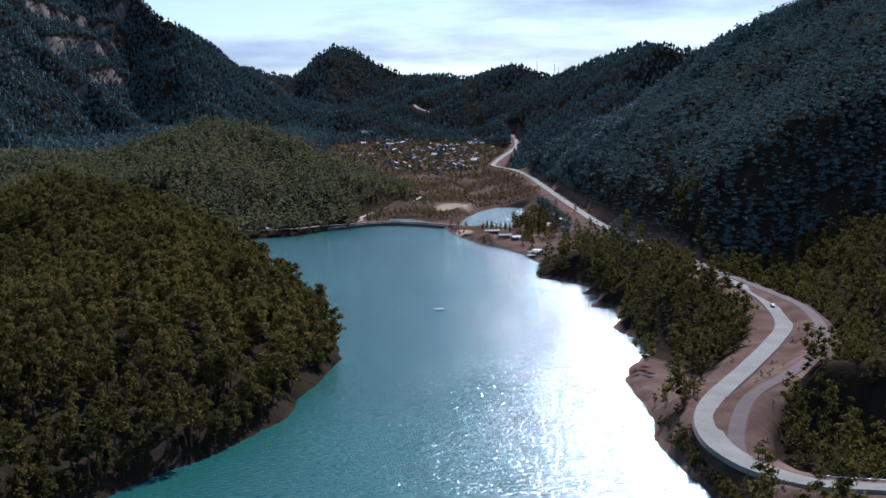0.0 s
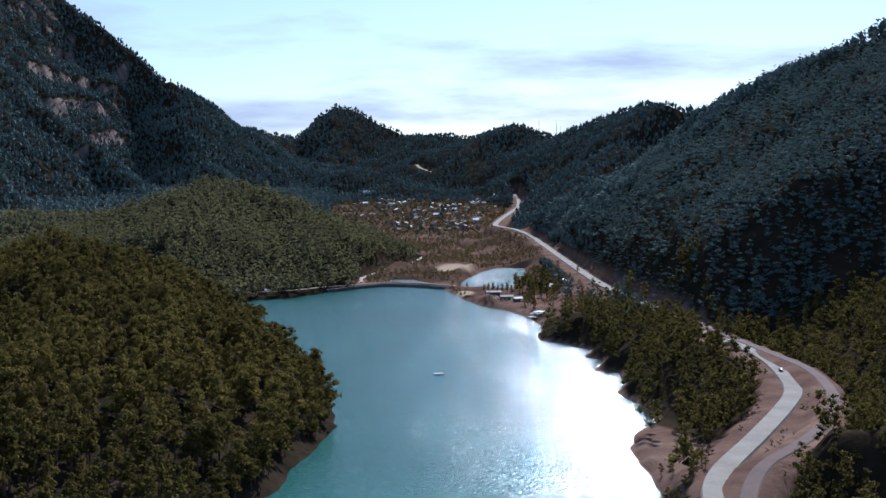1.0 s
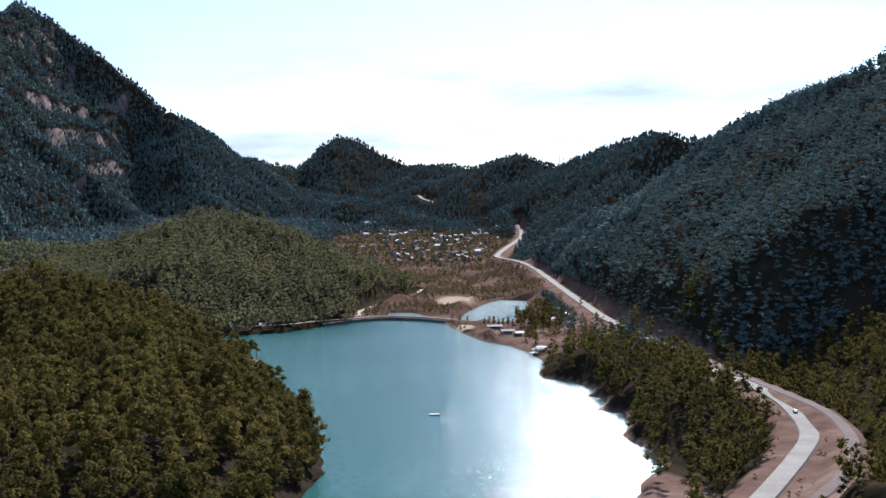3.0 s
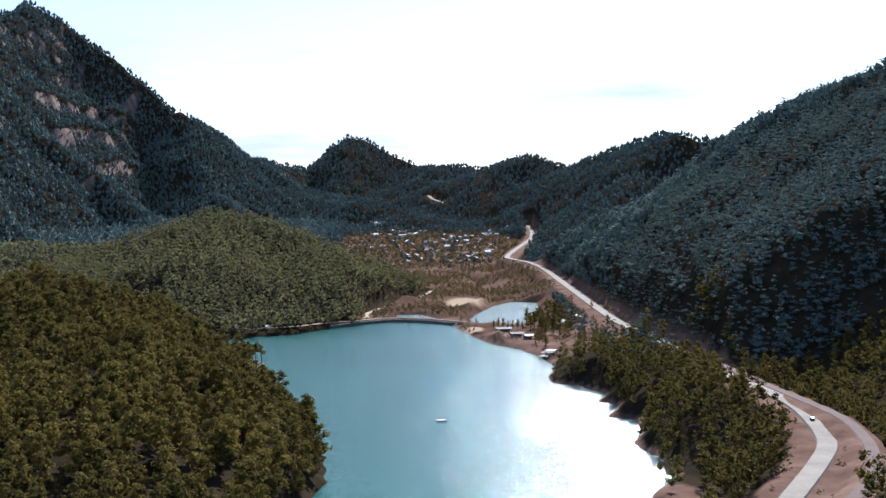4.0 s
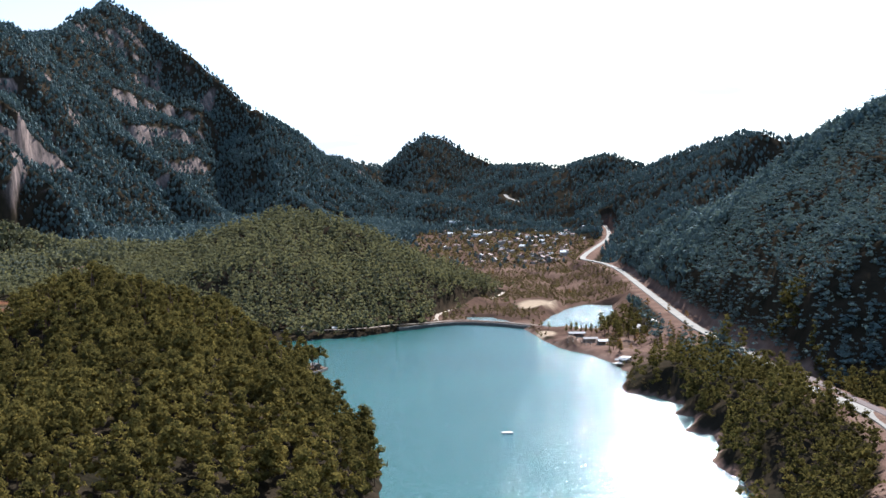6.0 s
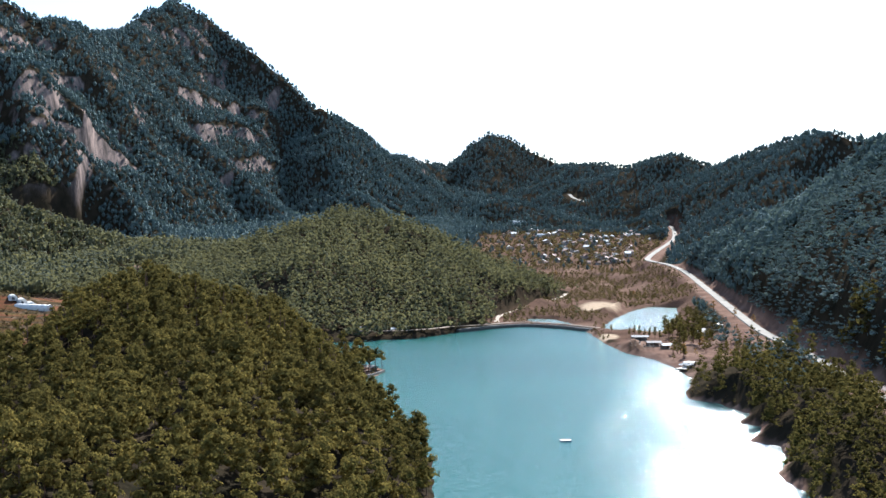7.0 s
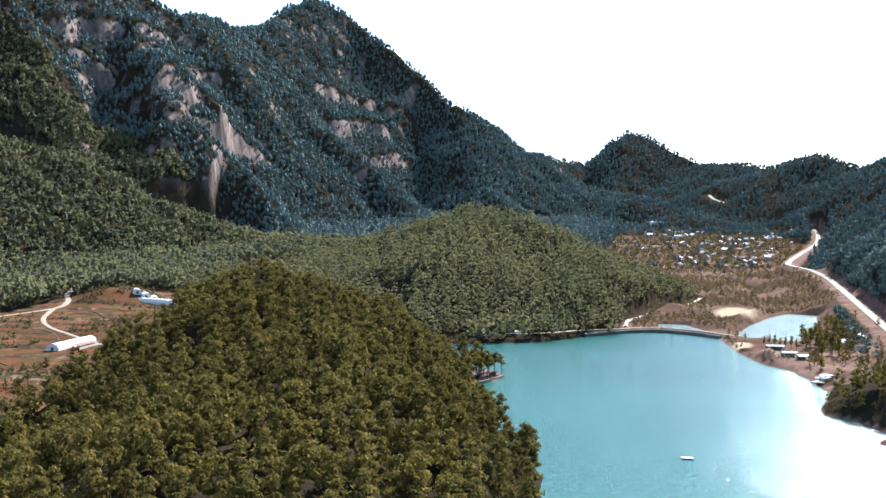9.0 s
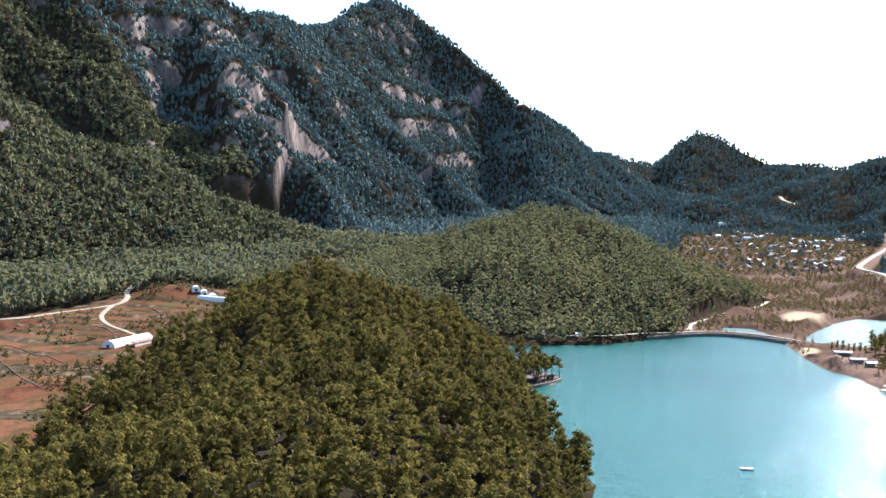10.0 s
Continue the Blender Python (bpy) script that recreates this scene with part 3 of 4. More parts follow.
def trunk_shape(rng, sides=5, limbs=4):
    """A tapered trunk with limbs for a tree 1 m high."""
    V, F = [], []

    def tube(a, b, ra, rb):
        k = len(V)
        d = (Vector(b) - Vector(a)).normalized()
        p = d.orthogonal().normalized()
        q = d.cross(p)
        for c, r in ((a, ra), (b, rb)):
            for i in range(sides):
                w = 2 * math.pi * i / sides
                V.append(Vector(c) + r * (math.cos(w) * p + math.sin(w) * q))
        for i in range(sides):
            j = (i + 1) % sides
            F.append((k + i, k + j, k + sides + j))
            F.append((k + i, k + sides + j, k + sides + i))

    bend = rng.normal(0, 0.02, 2)
    tube((0, 0, -0.08), (bend[0], bend[1], 0.5), 0.026, 0.016)
    tube((bend[0], bend[1], 0.5), (0, 0, 0.9), 0.016, 0.005)
    for n in range(limbs):
        z, a = rng.uniform(0.3, 0.75), rng.uniform(0, 6.28)
        r = 0.16 * (1.1 - z)
        tube((0.6 * bend[0], 0.6 * bend[1], z), (r * math.cos(a), r * math.sin(a), z + 0.07), 0.008, 0.003)
    return np.array([tuple(v) for v in V]), np.array(F)


def scatter(rng, box, gap, loose=0.42):
    """A jittered grid of places in a box of the plan (in plan units)."""
    x0, x1, y0, y1 = [v * K for v in box]
    gx, gy = np.meshgrid(np.arange(x0, x1, gap), np.arange(y0, y1, gap))
    gx = gx + (np.arange(gx.shape[0]) % 2)[:, None] * gap / 2
    x, y = gx.ravel() + rng.uniform(-loose, loose, gx.size) * gap, gy.ravel() + rng.uniform(-loose, loose, gx.size) * gap
    return x, y


def wooded(x, y, rng):
    """Where trees may stand, and how likely."""
    u, v = x / K, y / K
    p = np.ones(x.shape)
    lake = shore_distance(LAKE, x, y)
    p[lake < np.where((u < -80) & (v > 830), 0.9, np.where((u < 0) & (v < 760), 2.0, 2.2))] = 0
    for poly in (POND_SHORE, POOL_SHORE):
        p[shore_distance(poly, x, y) < 4] = 0
    for line, keep in ((ROAD, 13), (LANE, 8), (HILL_TRACK, 6), (FIELD_TRACK, 5), (FIELD_SPUR, 5), (FAR_ROAD, 26)):
        p[along(line, x, y)[0] < keep] = 0
    p[(along(SHORE_TRACK, x, y)[0] < np.where(u < -62, 2.6, 5))] = 0
    p *= np.where(shore_distance(FIELDS, x, y) < 4, 0.0, 1)
    p *= np.where((shore_distance(VALLEY, x, y) < 0) & ~((u > 80) & (v < 1160) & (u < 120)), 0.03, 1)
    p *= np.where((along(ROAD, x, y)[0] < 24) & (along(LANE, x, y)[0] < 24) & (v < 620), 0.08, 1)
    p *= np.where((u > 60) & (u < 84) & (v > 395) & (v < 470), 0.12, 1)
    p *= np.where((u > 70) & (u < 118) & (v > 280) & (v < 400) & (along(LANE, x, y)[0] < 12), 0.35, 1)
    p *= np.where(np.hypot(u + 390, (v - 1310) * 0.24) < 27, 0, 1)
    p *= np.where(np.hypot(u + 103, (v - 795) * 0.55) < 9, 0.0, 1)
    p *= np.where((u > 50) & (u < 86) & (v > 815) & (v < 965), 0.0, 1)
    p *= np.where((u > 50) & (u < 97) & (v > 755) & (v < 850), 0.12, 1)
    p *= np.where((u > 84) & (u < 122) & (v > 790), 0.45 * (along(ROAD, x, y)[0] > 22), 1)
    h = height(x, y)
    e = 4.0
    slope = np.hypot(height(x + e, y) - h, height(x, y + e) - h) / e
    p *= np.where((h > 120) & (slope > 1.6), 0.4, 1)
    p *= np.where(fbm(x, y, 38, 2) > 0.33, 0.35, 1)
    p *= np.where((h > 330) & (u < -400), 0.75, 1)
    keep = rng.rand(x.size) < p
    return x[keep], y[keep], h[keep]


def merged(name, shapes, x, y, z, tall, rng, material, label, category="forest", stout=1.0):
    """Many trees as one mesh: too many to count."""
    Vs, Fs, base = [], [], 0
    which = rng.randint(0, len(shapes), len(x))
    for k, (v, f) in enumerate(shapes):
        s = np.where(which == k)[0]
        if not len(s):
            continue
        a = rng.uniform(0, 6.283, len(s))
        t = tall[s] * rng.choice([0.5, 0.75, 0.95, 1.1, 1.32], len(s)) * rng.uniform(0.9, 1.1, len(s))
        w = t * stout * rng.uniform(0.85, 1.2, len(s))
        c, d = np.cos(a), np.sin(a)
        vx = (c[:, None] * v[:, 0] - d[:, None] * v[:, 1]) * w[:, None] + x[s][:, None]
        vy = (d[:, None] * v[:, 0] + c[:, None] * v[:, 1]) * w[:, None] + y[s][:, None]
        vz = v[:, 2] * t[:, None] + z[s][:, None] - 0.3
        Vs.append(np.stack([vx, vy, vz], -1).reshape(-1, 3))
        Fs.append((f[None] + (np.arange(len(s)) * len(v))[:, None, None] + base).reshape(-1, 3))
        base += len(s) * len(v)
    me = mesh_from(name, np.concatenate(Vs), np.concatenate(Fs), material)
    return tagged(new(name, me), label, category, kind="stuff")


rng = np.random.RandomState(21)
NEAR_CROWNS = [crown_shape(rng, 7, 38, 0, 0.34, 0.24, 0.0, 0.26) for _ in range(8)]
BANK_CROWNS = [crown_shape(rng, 6, 27, 0, 0.28, 0.25, 0.0, 0.24) for _ in range(8)]
MID_CROWNS = [crown_shape(rng, 4, 8, 0, 0.18, 0.32, 0.2, 0.45) for _ in range(8)]
SIDE_CROWNS = [crown_shape(rng, 1, 9, 0, 0.05, 0.36, 0.4, 0.36) for _ in range(8)]
SLOPE_CROWNS = [crown_shape(rng, 4, 8, 0, 0.12, 0.30, 0.4, 0.36) for _ in range(8)]
FAR_CROWNS = [crown_shape(rng, 1, 2, 0, 0.0, 0.36, 0.4, 0.4) for _ in range(8)]
TRUNKS = [trunk_shape(rng) for _ in range(4)]


def forest(name, box, gap, shapes, tall, label, stout=1.0, where=None, needles=PINE):
    x, y = scatter(rng, box, gap, 0.42 if gap == 8.0 else 0.6)
    if where is not None:
        k = where(x / K, y / K)
        x, y = x[k], y[k]
    x, y, z = wooded(x, y, rng)
    return merged(name, shapes, x, y, z, np.full(len(x), tall), rng, needles, label, stout=stout), x, y, z


def pine_thing(k):
    """One pine: trunk and crown, 1 m high before scaling."""
    e = tagged(new("pine_tree"), "green pine with a ragged crown on the wooded slope", "tree", "pines on the near slope")
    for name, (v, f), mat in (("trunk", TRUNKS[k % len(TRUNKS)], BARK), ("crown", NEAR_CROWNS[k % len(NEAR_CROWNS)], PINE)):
        new(name, mesh_from(name, v, f, mat)).parent = e
    return e


# the near headland: the closest stretch tree by tree, the rest as one wood
x, y = scatter(rng, (-215, -25, 230, 840), 7.7)
x, y, z = wooded(x, y, rng)
single = (x > -172 * K) & (x < -34 * K) & (y > 292 * K) & (y < 470 * K)
order = np.where(single)[0]
single[order[290:]] = False
kinds = [pine_thing(k) for k in range(6)]
for n, i in enumerate(np.where(single)[0]):
    t = 15.0 * rng.choice([0.5, 0.75, 0.95, 1.1, 1.32]) * rng.uniform(0.9, 1.1)
    m = Matrix.Translation((x[i], y[i], z[i] - 0.2)) @ Matrix.Rotation(rng.uniform(0, 6.28), 4, "Z") @ Matrix.Diagonal((t, t, t, 1))
    if n < len(kinds):
        kinds[n].matrix_basis = m
    else:
        c = copy_thing(kinds[n % len(kinds)], m)
        c.matrix_basis = m
rest = ~single
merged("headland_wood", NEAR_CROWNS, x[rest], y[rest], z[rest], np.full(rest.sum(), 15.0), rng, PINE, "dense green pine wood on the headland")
edge = rest & (y > 600 * K)
merged("headland_trunks", TRUNKS, x[edge], y[edge], z[edge], np.full(edge.sum(), 15.0), rng, BARK, "bare brown pine trunks on the headland", "tree trunks")
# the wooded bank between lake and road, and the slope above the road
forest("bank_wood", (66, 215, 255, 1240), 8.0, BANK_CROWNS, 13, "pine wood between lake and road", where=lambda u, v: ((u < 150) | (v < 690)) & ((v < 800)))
forest("pond_wood", (74, 122, 800, 1240), 8.0, BANK_CROWNS, 8.0, "low pine wood between pond and road")
forest("middle_hill_wood", (-372, 10, 960, 1630), 7.4, MID_CROWNS, 14, "pine wood covering the round middle hill", needles=HAZYHILLPINE, where=lambda u, v: (v < 1430) | (u < -290))
forest("east_foot_wood", (100, 520, 690, 1120), 6.9, SLOPE_CROWNS, 13, "pine wood on the slope above the road", stout=1.15, needles=HAZYMOUNTAINPINE, where=lambda u, v: (v - 690 > (u - 150) * -0.2) & (u < 15 + np.interp(v, [700, 900, 1050, 1200, 1330, 1420, 1480, 1560, 1600], [620, 480, 400, 345, 310, 285, 240, 160, 105])))
forest("east_slope_wood", (100, 620, 1120, 1640), 5.8, SIDE_CROWNS, 13, "pine forest on the steep eastern slope", stout=1.2, needles=HAZYMOUNTAINPINE, where=lambda u, v: (v - 690 > (u - 150) * -0.2) & (u < 15 + np.interp(v, [700, 900, 1050, 1200, 1330, 1420, 1480, 1560, 1600], [620, 480, 400, 345, 310, 285, 240, 160, 105])))
forest("west_slope_wood", (-1080, -372, 560, 1620), 5.6, SIDE_CROWNS, 13, "pine forest on the western slope", needles=HAZYHILLPINE, stout=1.25, where=lambda u, v: u > -0.5 * v - 260)
forest("west_mountain_wood", (-1150, -190, 1620, 3000), 6.3, FAR_CROWNS, 12.5, "pine forest on the western mountain, tinted blue-green for haze", stout=1.35, needles=HAZYMOUNTAINPINE, where=lambda u, v: u > np.interp(v, [1620, 1750, 1900, 2050, 2400, 2850, 3000], [-1100, -1010, -910, -815, -835, -865, -700]))
forest("pass_wood", (-450, 640, 1640, 3850), 9.8, FAR_CROWNS, 13, "distant pine forest on the pass", stout=1.35, needles=HAZYMOUNTAINPINE, where=lambda u, v: (v > 3000) | (u > -190))

# ---- built things ----
WHITE = worn("white_sheet", (0.48, 0.46, 0.41), (0.68, 0.65, 0.58), 0.4, 0.75)
PLASTER = worn("pale_plaster", (0.24, 0.21, 0.18), (0.40, 0.35, 0.30), 0.5, 0.9)
TILE = worn("red_roof_tile", (0.13, 0.07, 0.05), (0.23, 0.12, 0.085), 0.6, 0.8, bump=0.05)
GREYROOF = worn("grey_sheet_roof", (0.05, 0.048, 0.048), (0.11, 0.105, 0.10), 0.5, 0.7)
TIMBER = worn("dark_timber", (0.05, 0.035, 0.025), (0.13, 0.09, 0.06), 1.2, 0.85, bump=0.02)
DECK = worn("weathered_deck", (0.30, 0.27, 0.23), (0.48, 0.44, 0.38), 0.9, 0.8, bump=0.02)
GLASS = worn("dark_window", (0.02, 0.025, 0.03), (0.05, 0.06, 0.07), 1.0, 0.15)
STEEL = worn("galvanised_steel", (0.30, 0.31, 0.32), (0.48, 0.49, 0.50), 0.8, 0.4, 0.6)
RUBBER = worn("tyre_rubber", (0.015, 0.015, 0.015), (0.03, 0.03, 0.03), 3.0, 0.9)
BLUE = worn("blue_drum", (0.03, 0.09, 0.20), (0.06, 0.16, 0.33), 1.0, 0.5)


def paint(name, col):
    dark = tuple(0.75 * c for c in col)
    k = Mat(name, 0.5)
    k.base(k.ramp(k.noise(1.3, 3), [(0.3, dark), (0.7, col)]))
    k.b.inputs["Coat Weight"].default_value = 0.15
    return k.m


def part(name, bm, material, parent, label=""):
    me = bpy.data.meshes.new(name)
    bm.to_mesh(me)
    bm.free()
    me.materials.append(material)
    ob = new(name, me)
    ob.parent = parent
    return tagged(ob, label)


def box(size, at=(0, 0, 0), bevel=0.0, turn=0.0, bm=None):
    """A box of that size standing with its foot at a place."""
    bm = bm or bmesh.new()
    v = bmesh.ops.create_cube(bm, size=1)["verts"]
    m = Matrix.Translation((at[0], at[1], at[2] + size[2] / 2)) @ Matrix.Rotation(turn, 4, "Z") @ Matrix.Diagonal((*size, 1))
    bmesh.ops.transform(bm, matrix=m, verts=v)
    if bevel:
        bmesh.ops.bevel(bm, geom=list({e for w in v for e in w.link_edges}), offset=bevel, segments=1, affect="EDGES")
    return bm


def prism(outline, depth, at=(0, 0, 0)):
    """An outline in x and z pushed along y, centred."""
    bm = bmesh.new()
    a = [bm.verts.new((x + at[0], at[1] - depth / 2, z + at[2])) for x, z in outline]
    b = [bm.verts.new((x + at[0], at[1] + depth / 2, z + at[2])) for x, z in outline]
    n = len(outline)
    bm.faces.new(a[::-1])
    bm.faces.new(b)
    for i in range(n):
        bm.faces.new((a[i], a[(i + 1) % n], b[(i + 1) % n], b[i]))
    bmesh.ops.recalc_face_normals(bm, faces=bm.faces[:])
    return bm


def gable(w, d, z, rise, eave, thick=0.2):
    """A saddle roof with its ridge along y."""
    h = w / 2 + eave
    drop = rise * eave / (w / 2)
    return prism([(-h, z - drop), (0, z + rise), (h, z - drop), (h, z - drop + thick), (0, z + rise + thick * 1.1), (-h, z - drop + thick)], d + 2 * eave)


def rod(a, b, r, sides=6, bm=None):
    bm = bm or bmesh.new()
    a, b = Vector(a), Vector(b)
    m = Matrix.Translation((a + b) / 2) @ (b - a).to_track_quat("Z", "Y").to_matrix().to_4x4()
    bmesh.ops.create_cone(bm, cap_ends=True, segments=sides, radius1=r, radius2=r, depth=(b - a).length, matrix=m)
    return bm


def on_ground(u, v, lift=0.0):
    return Vector((u * K, v * K, float(height(np.array([u * K]), np.array([v * K]))[0]) + lift))


def stand(ob, u, v, turn=0.0, lift=0.0, z=None):
    p = on_ground(u, v, lift)
    if z is not None:
        p.z = z
    ob.matrix_basis = Matrix.Translation(p) @ Matrix.Rotation(radians(turn), 4, "Z")
    return ob


# the dam
me = ribbon("dam_wall", np.r_[plan((24, 1052, 2.0)), np.c_[DAM_LINE, np.full(4, 2.5)], plan((-61, 1063, 2.0), (-76, 1040, 2.0))],
            [(1.4, -6), (1.1, 0.0), (1.1, 0.5), (0.4, 0.5), (0.4, 0.1), (-1.5, 0.1), (-1.8, -4)], STONE, 4)
tagged(new("dam_wall", me), "low grey stone dam wall holding the lake", "dam", kind="structure")
def raft():
    e = tagged(new("swimming_raft"), "small pale wooden raft moored on the lake", "raft")
    for i in range(9):
        part("plank", box((0.56, 4.2, 0.12), (-2.4 + 0.6 * i, 0, 0.45), 0.02), DECK, e)
    for y in (-1.7, 0, 1.7):
        part("beam", box((5.3, 0.18, 0.2), (0, y, 0.25)), TIMBER, e)
    for y in (-1.5, 1.5):
        part("float", rod((-2.5, y, 0.05), (2.5, y, 0.05), 0.3, 10), BLUE, e, "blue plastic float")
    for x in (-2.5, 2.5):
        for y in (-1.95, 1.95):
            part("post", rod((x, y, 0.5), (x, y, 1.15), 0.05), TIMBER, e)
    return e


raft().matrix_basis = pose(6 * K, 607 * K, 0, 0, 0, 12)


def lake_restaurant():
    e = tagged(new("lakeside_restaurant"), "low restaurant with white roof on a dark timber platform", "restaurant")
    part("platform", box((21, 11, 0.6), (0, 0, 1.5), 0.06), TIMBER, e, "dark timber platform")
    for i in range(7):
        for y in (-5, 0, 5):
            part("pile", rod((-9.6 + 3.2 * i, y, -3.5), (-9.6 + 3.2 * i, y, 1.5), 0.18), TIMBER, e)
    part("skirt", box((21.2, 0.15, 1.2), (0, -5.5, 0.4)), TIMBER, e)
    part("deck", box((20.4, 10.4, 0.08), (0, 0, 2.1)), DECK, e)
    cab = part("cabin", box((8, 6, 2.9), (5.5, 1.8, 2.18)), PLASTER, e)
    part("roof", box((9, 7, 0.35), (5.5, 1.8, 5.08), 0.08), WHITE, e, "flat white roof")
    for i in range(4):
        part("window", box((1.3, 0.08, 1.3), (2.6 + 1.9 * i, -1.22, 3.0)), GLASS, cab)
    for i in range(3):
        for j in range(2):
            x, y = -8 + 3.6 * i, -2.6 + 4.6 * j
            s = part("sunshade", prism([(-1.5, 2.4), (0, 3.1), (1.5, 2.4), (1.5, 2.45), (0, 3.2), (-1.5, 2.45)], 3.0, (x, y, 2.18)), WHITE if (i + j) % 2 else DECK, e, "pale cloth sunshade")
            part("pole", rod((x, y, 2.18), (x, y, 4.7), 0.05), STEEL, s)
    for i in range(14):
        part("rail_post", rod((-10.2 + 1.57 * i, -5.2, 2.18), (-10.2 + 1.57 * i, -5.2, 3.15), 0.05), TIMBER, e)
    part("handrail", box((20.6, 0.1, 0.1), (0, -5.2, 3.12)), TIMBER, e)
    return e


stand(lake_restaurant(), 69, 838, 62, z=0.0)


def pavilion(w, d, roof, label):
    e = tagged(new("pavilion"), label, "pavilion")
    part("floor", box((w, d, 0.3), (0, 0, -0.1)), STONE, e)
    part("roof", gable(d, w, 2.9, 1.0, 0.6), roof, e).matrix_basis = Matrix.Rotation(radians(90), 4, "Z")
    for x in (-w / 2 + 0.3, 0, w / 2 - 0.3):
        for y in (-d / 2 + 0.3, d / 2 - 0.3):
            part("post", box((0.25, 0.25, 2.8), (x, y, 0.2)), TIMBER, e)
    part("back_wall", box((w - 1, 0.2, 2.4), (0, d / 2 - 0.5, 0.2)), PLASTER, e)
    return e


stand(pavilion(13, 6, GREYROOF, "open timber pavilion with grey roof by the pond"), 48, 976, 8)
stand(pavilion(11, 6, PLASTER, "open pavilion with pale roof on the picnic terrace"), 55, 940, 14)
stand(pavilion(8, 5, WHITE, "small white roofed shelter on the picnic terrace"), 62, 925, 24)
stand(pavilion(12, 7, GREYROOF, "open pavilion with grey roof under the cape pines"), -106, 786, -25)
stand(pavilion(7, 5, PLASTER, "small pale shelter under the cape pines"), -99, 800, -40)
stand(pavilion(6, 4.5, WHITE, "small white shelter below the wooded hill"), -116, 1010, 10)
stand(pavilion(6, 4.5, GREYROOF, "small grey shelter below the wooded hill"), -136, 996, 14)


def retaining_wall(name, pts, tall, label):
    me = ribbon(name, plan(*pts), [(-0.5, -2.5), (-0.4, tall), (0.4, tall), (0.5, -2.5)], STONE, 3)
    return tagged(new(name, me), label, "wall")


retaining_wall("retaining_wall", ((34, 950, 1.2), (43, 918, 1.2), (55, 897, 1.2), (66, 868, 1.2)), 0.6, "rough brown stone wall along the shore terrace")
retaining_wall("retaining_wall", ((37, 957, 2.2), (46, 928, 2.2), (57, 910, 2.2)), 0.5, "brown stone wall below the picnic terrace")
retaining_wall("retaining_wall", ((-93, 808, 0.6), (-96, 790, 0.7), (-101, 772, 0.9), (-108, 765, 1.0)), 0.9, "dark stone wall around the cape")


def sunshade():
    e = tagged(new("sunshade"), "dark thatched sunshade on the picnic terrace", "sunshade", "sunshades on the terrace")
    part("pole", rod((0, 0, -0.3), (0, 0, 2.5), 0.06), TIMBER, e)
    bm = bmesh.new()
    bmesh.ops.create_cone(bm, cap_ends=True, segments=8, radius1=1.35, radius2=0.08, depth=0.8, matrix=Matrix.Translation((0, 0, 2.5)))
    part("canopy", bm, TIMBER, e)
    part("table", box((0.9, 0.9, 0.08), (0, 0, 0.72)), DECK, e)
    return e


shade = sunshade()
spots = [(41 + 2.6 * (i % 6), 940 - 11 * (i // 6) - 3.0 * (i % 6)) for i in range(12)]
for i, (u, v) in enumerate(spots):
    o = shade if i == 0 else copy_thing(shade, Matrix())
    stand(o, u, v, 20 * i)


def house(w, d, tall, roofmat, wallmat, label, group):
    e = tagged(new("house"), label, "house", group)
    wall = part("wall", box((w, d, tall + 1.0), (0, 0, -1.0)), wallmat, e)
    part("roof", gable(w, d, tall, 0.22 * w, 0.5), roofmat, e)
    n = max(2, int(w / 3))
    for i in range(n):
        x = -w / 2 + (i + 0.5) * w / n
        win = part("window", box((1.1, 0.1, 1.2), (x, -d / 2 - 0.02, 1.0)), GLASS, e)
        if tall > 4:
            part("window", box((1.1, 0.1, 1.2), (x, -d / 2 - 0.02, 3.9)), GLASS, e)
    part("door", box((1.0, 0.12, 2.1), (w / 2 - 0.9 - 0.3, -d / 2 - 0.02, 0.0)), TIMBER, e)
    part("chimney", box((0.6, 0.6, 1.4), (w * 0.2, d * 0.2, tall + 0.12 * w)), PLASTER, e)
    return e


stand(house(12, 8, 3.2, PLASTER, PLASTER, "low house with pale roof among trees by the pond", "pond houses"), 91, 990, 15)
stand(house(9, 7, 3.2, WHITE, PLASTER, "small house with white roof among trees by the pond", "pond houses"), 100, 1006, -20)
G = "village houses"
KINDS = [house(11, 9, 5.8, TILE, PLASTER, "two-storey village house with red tiled roof", G),
         house(13, 9, 3.2, GREYROOF, PLASTER, "low village house with grey sheet roof", G),
         house(9, 8, 5.8, GREYROOF, PLASTER, "pale two-storey village house with grey roof", G),
         house(10, 8, 3.0, TILE, PLASTER, "low pale village house with red tiled roof", G),
         house(14, 10, 5.8, WHITE, PLASTER, "broad village house with white roof", G)]
vr = random.Random(5)
count = 0
taken = []
while count < 100:
    v = vr.uniform(1800, 2560)
    f = (v - 1800) / 760
    u = vr.uniform(-60 - 120 * f, 84 + 60 * f - 30 * (1 - f))
    if f < 0.35 and u < -45:
        continue
    if any(abs(u - a) < 9 and abs(v - b) < 14 for a, b in taken) or float(along(ROAD, np.array([u * K]), np.array([v * K]))[0][0]) < 16:
        continue
    taken.append((u, v))
    k = KINDS[vr.choice([0, 0, 0, 1, 1, 2, 3, 3, 3, 4])]
    o = k if count < 5 and k is KINDS[count] else (KINDS[count] if count < 5 else copy_thing(k, Matrix()))
    stand(o, u, v, vr.choice([0, 90, 15, -20, 70, 40]) + vr.uniform(-8, 8))
    count += 1


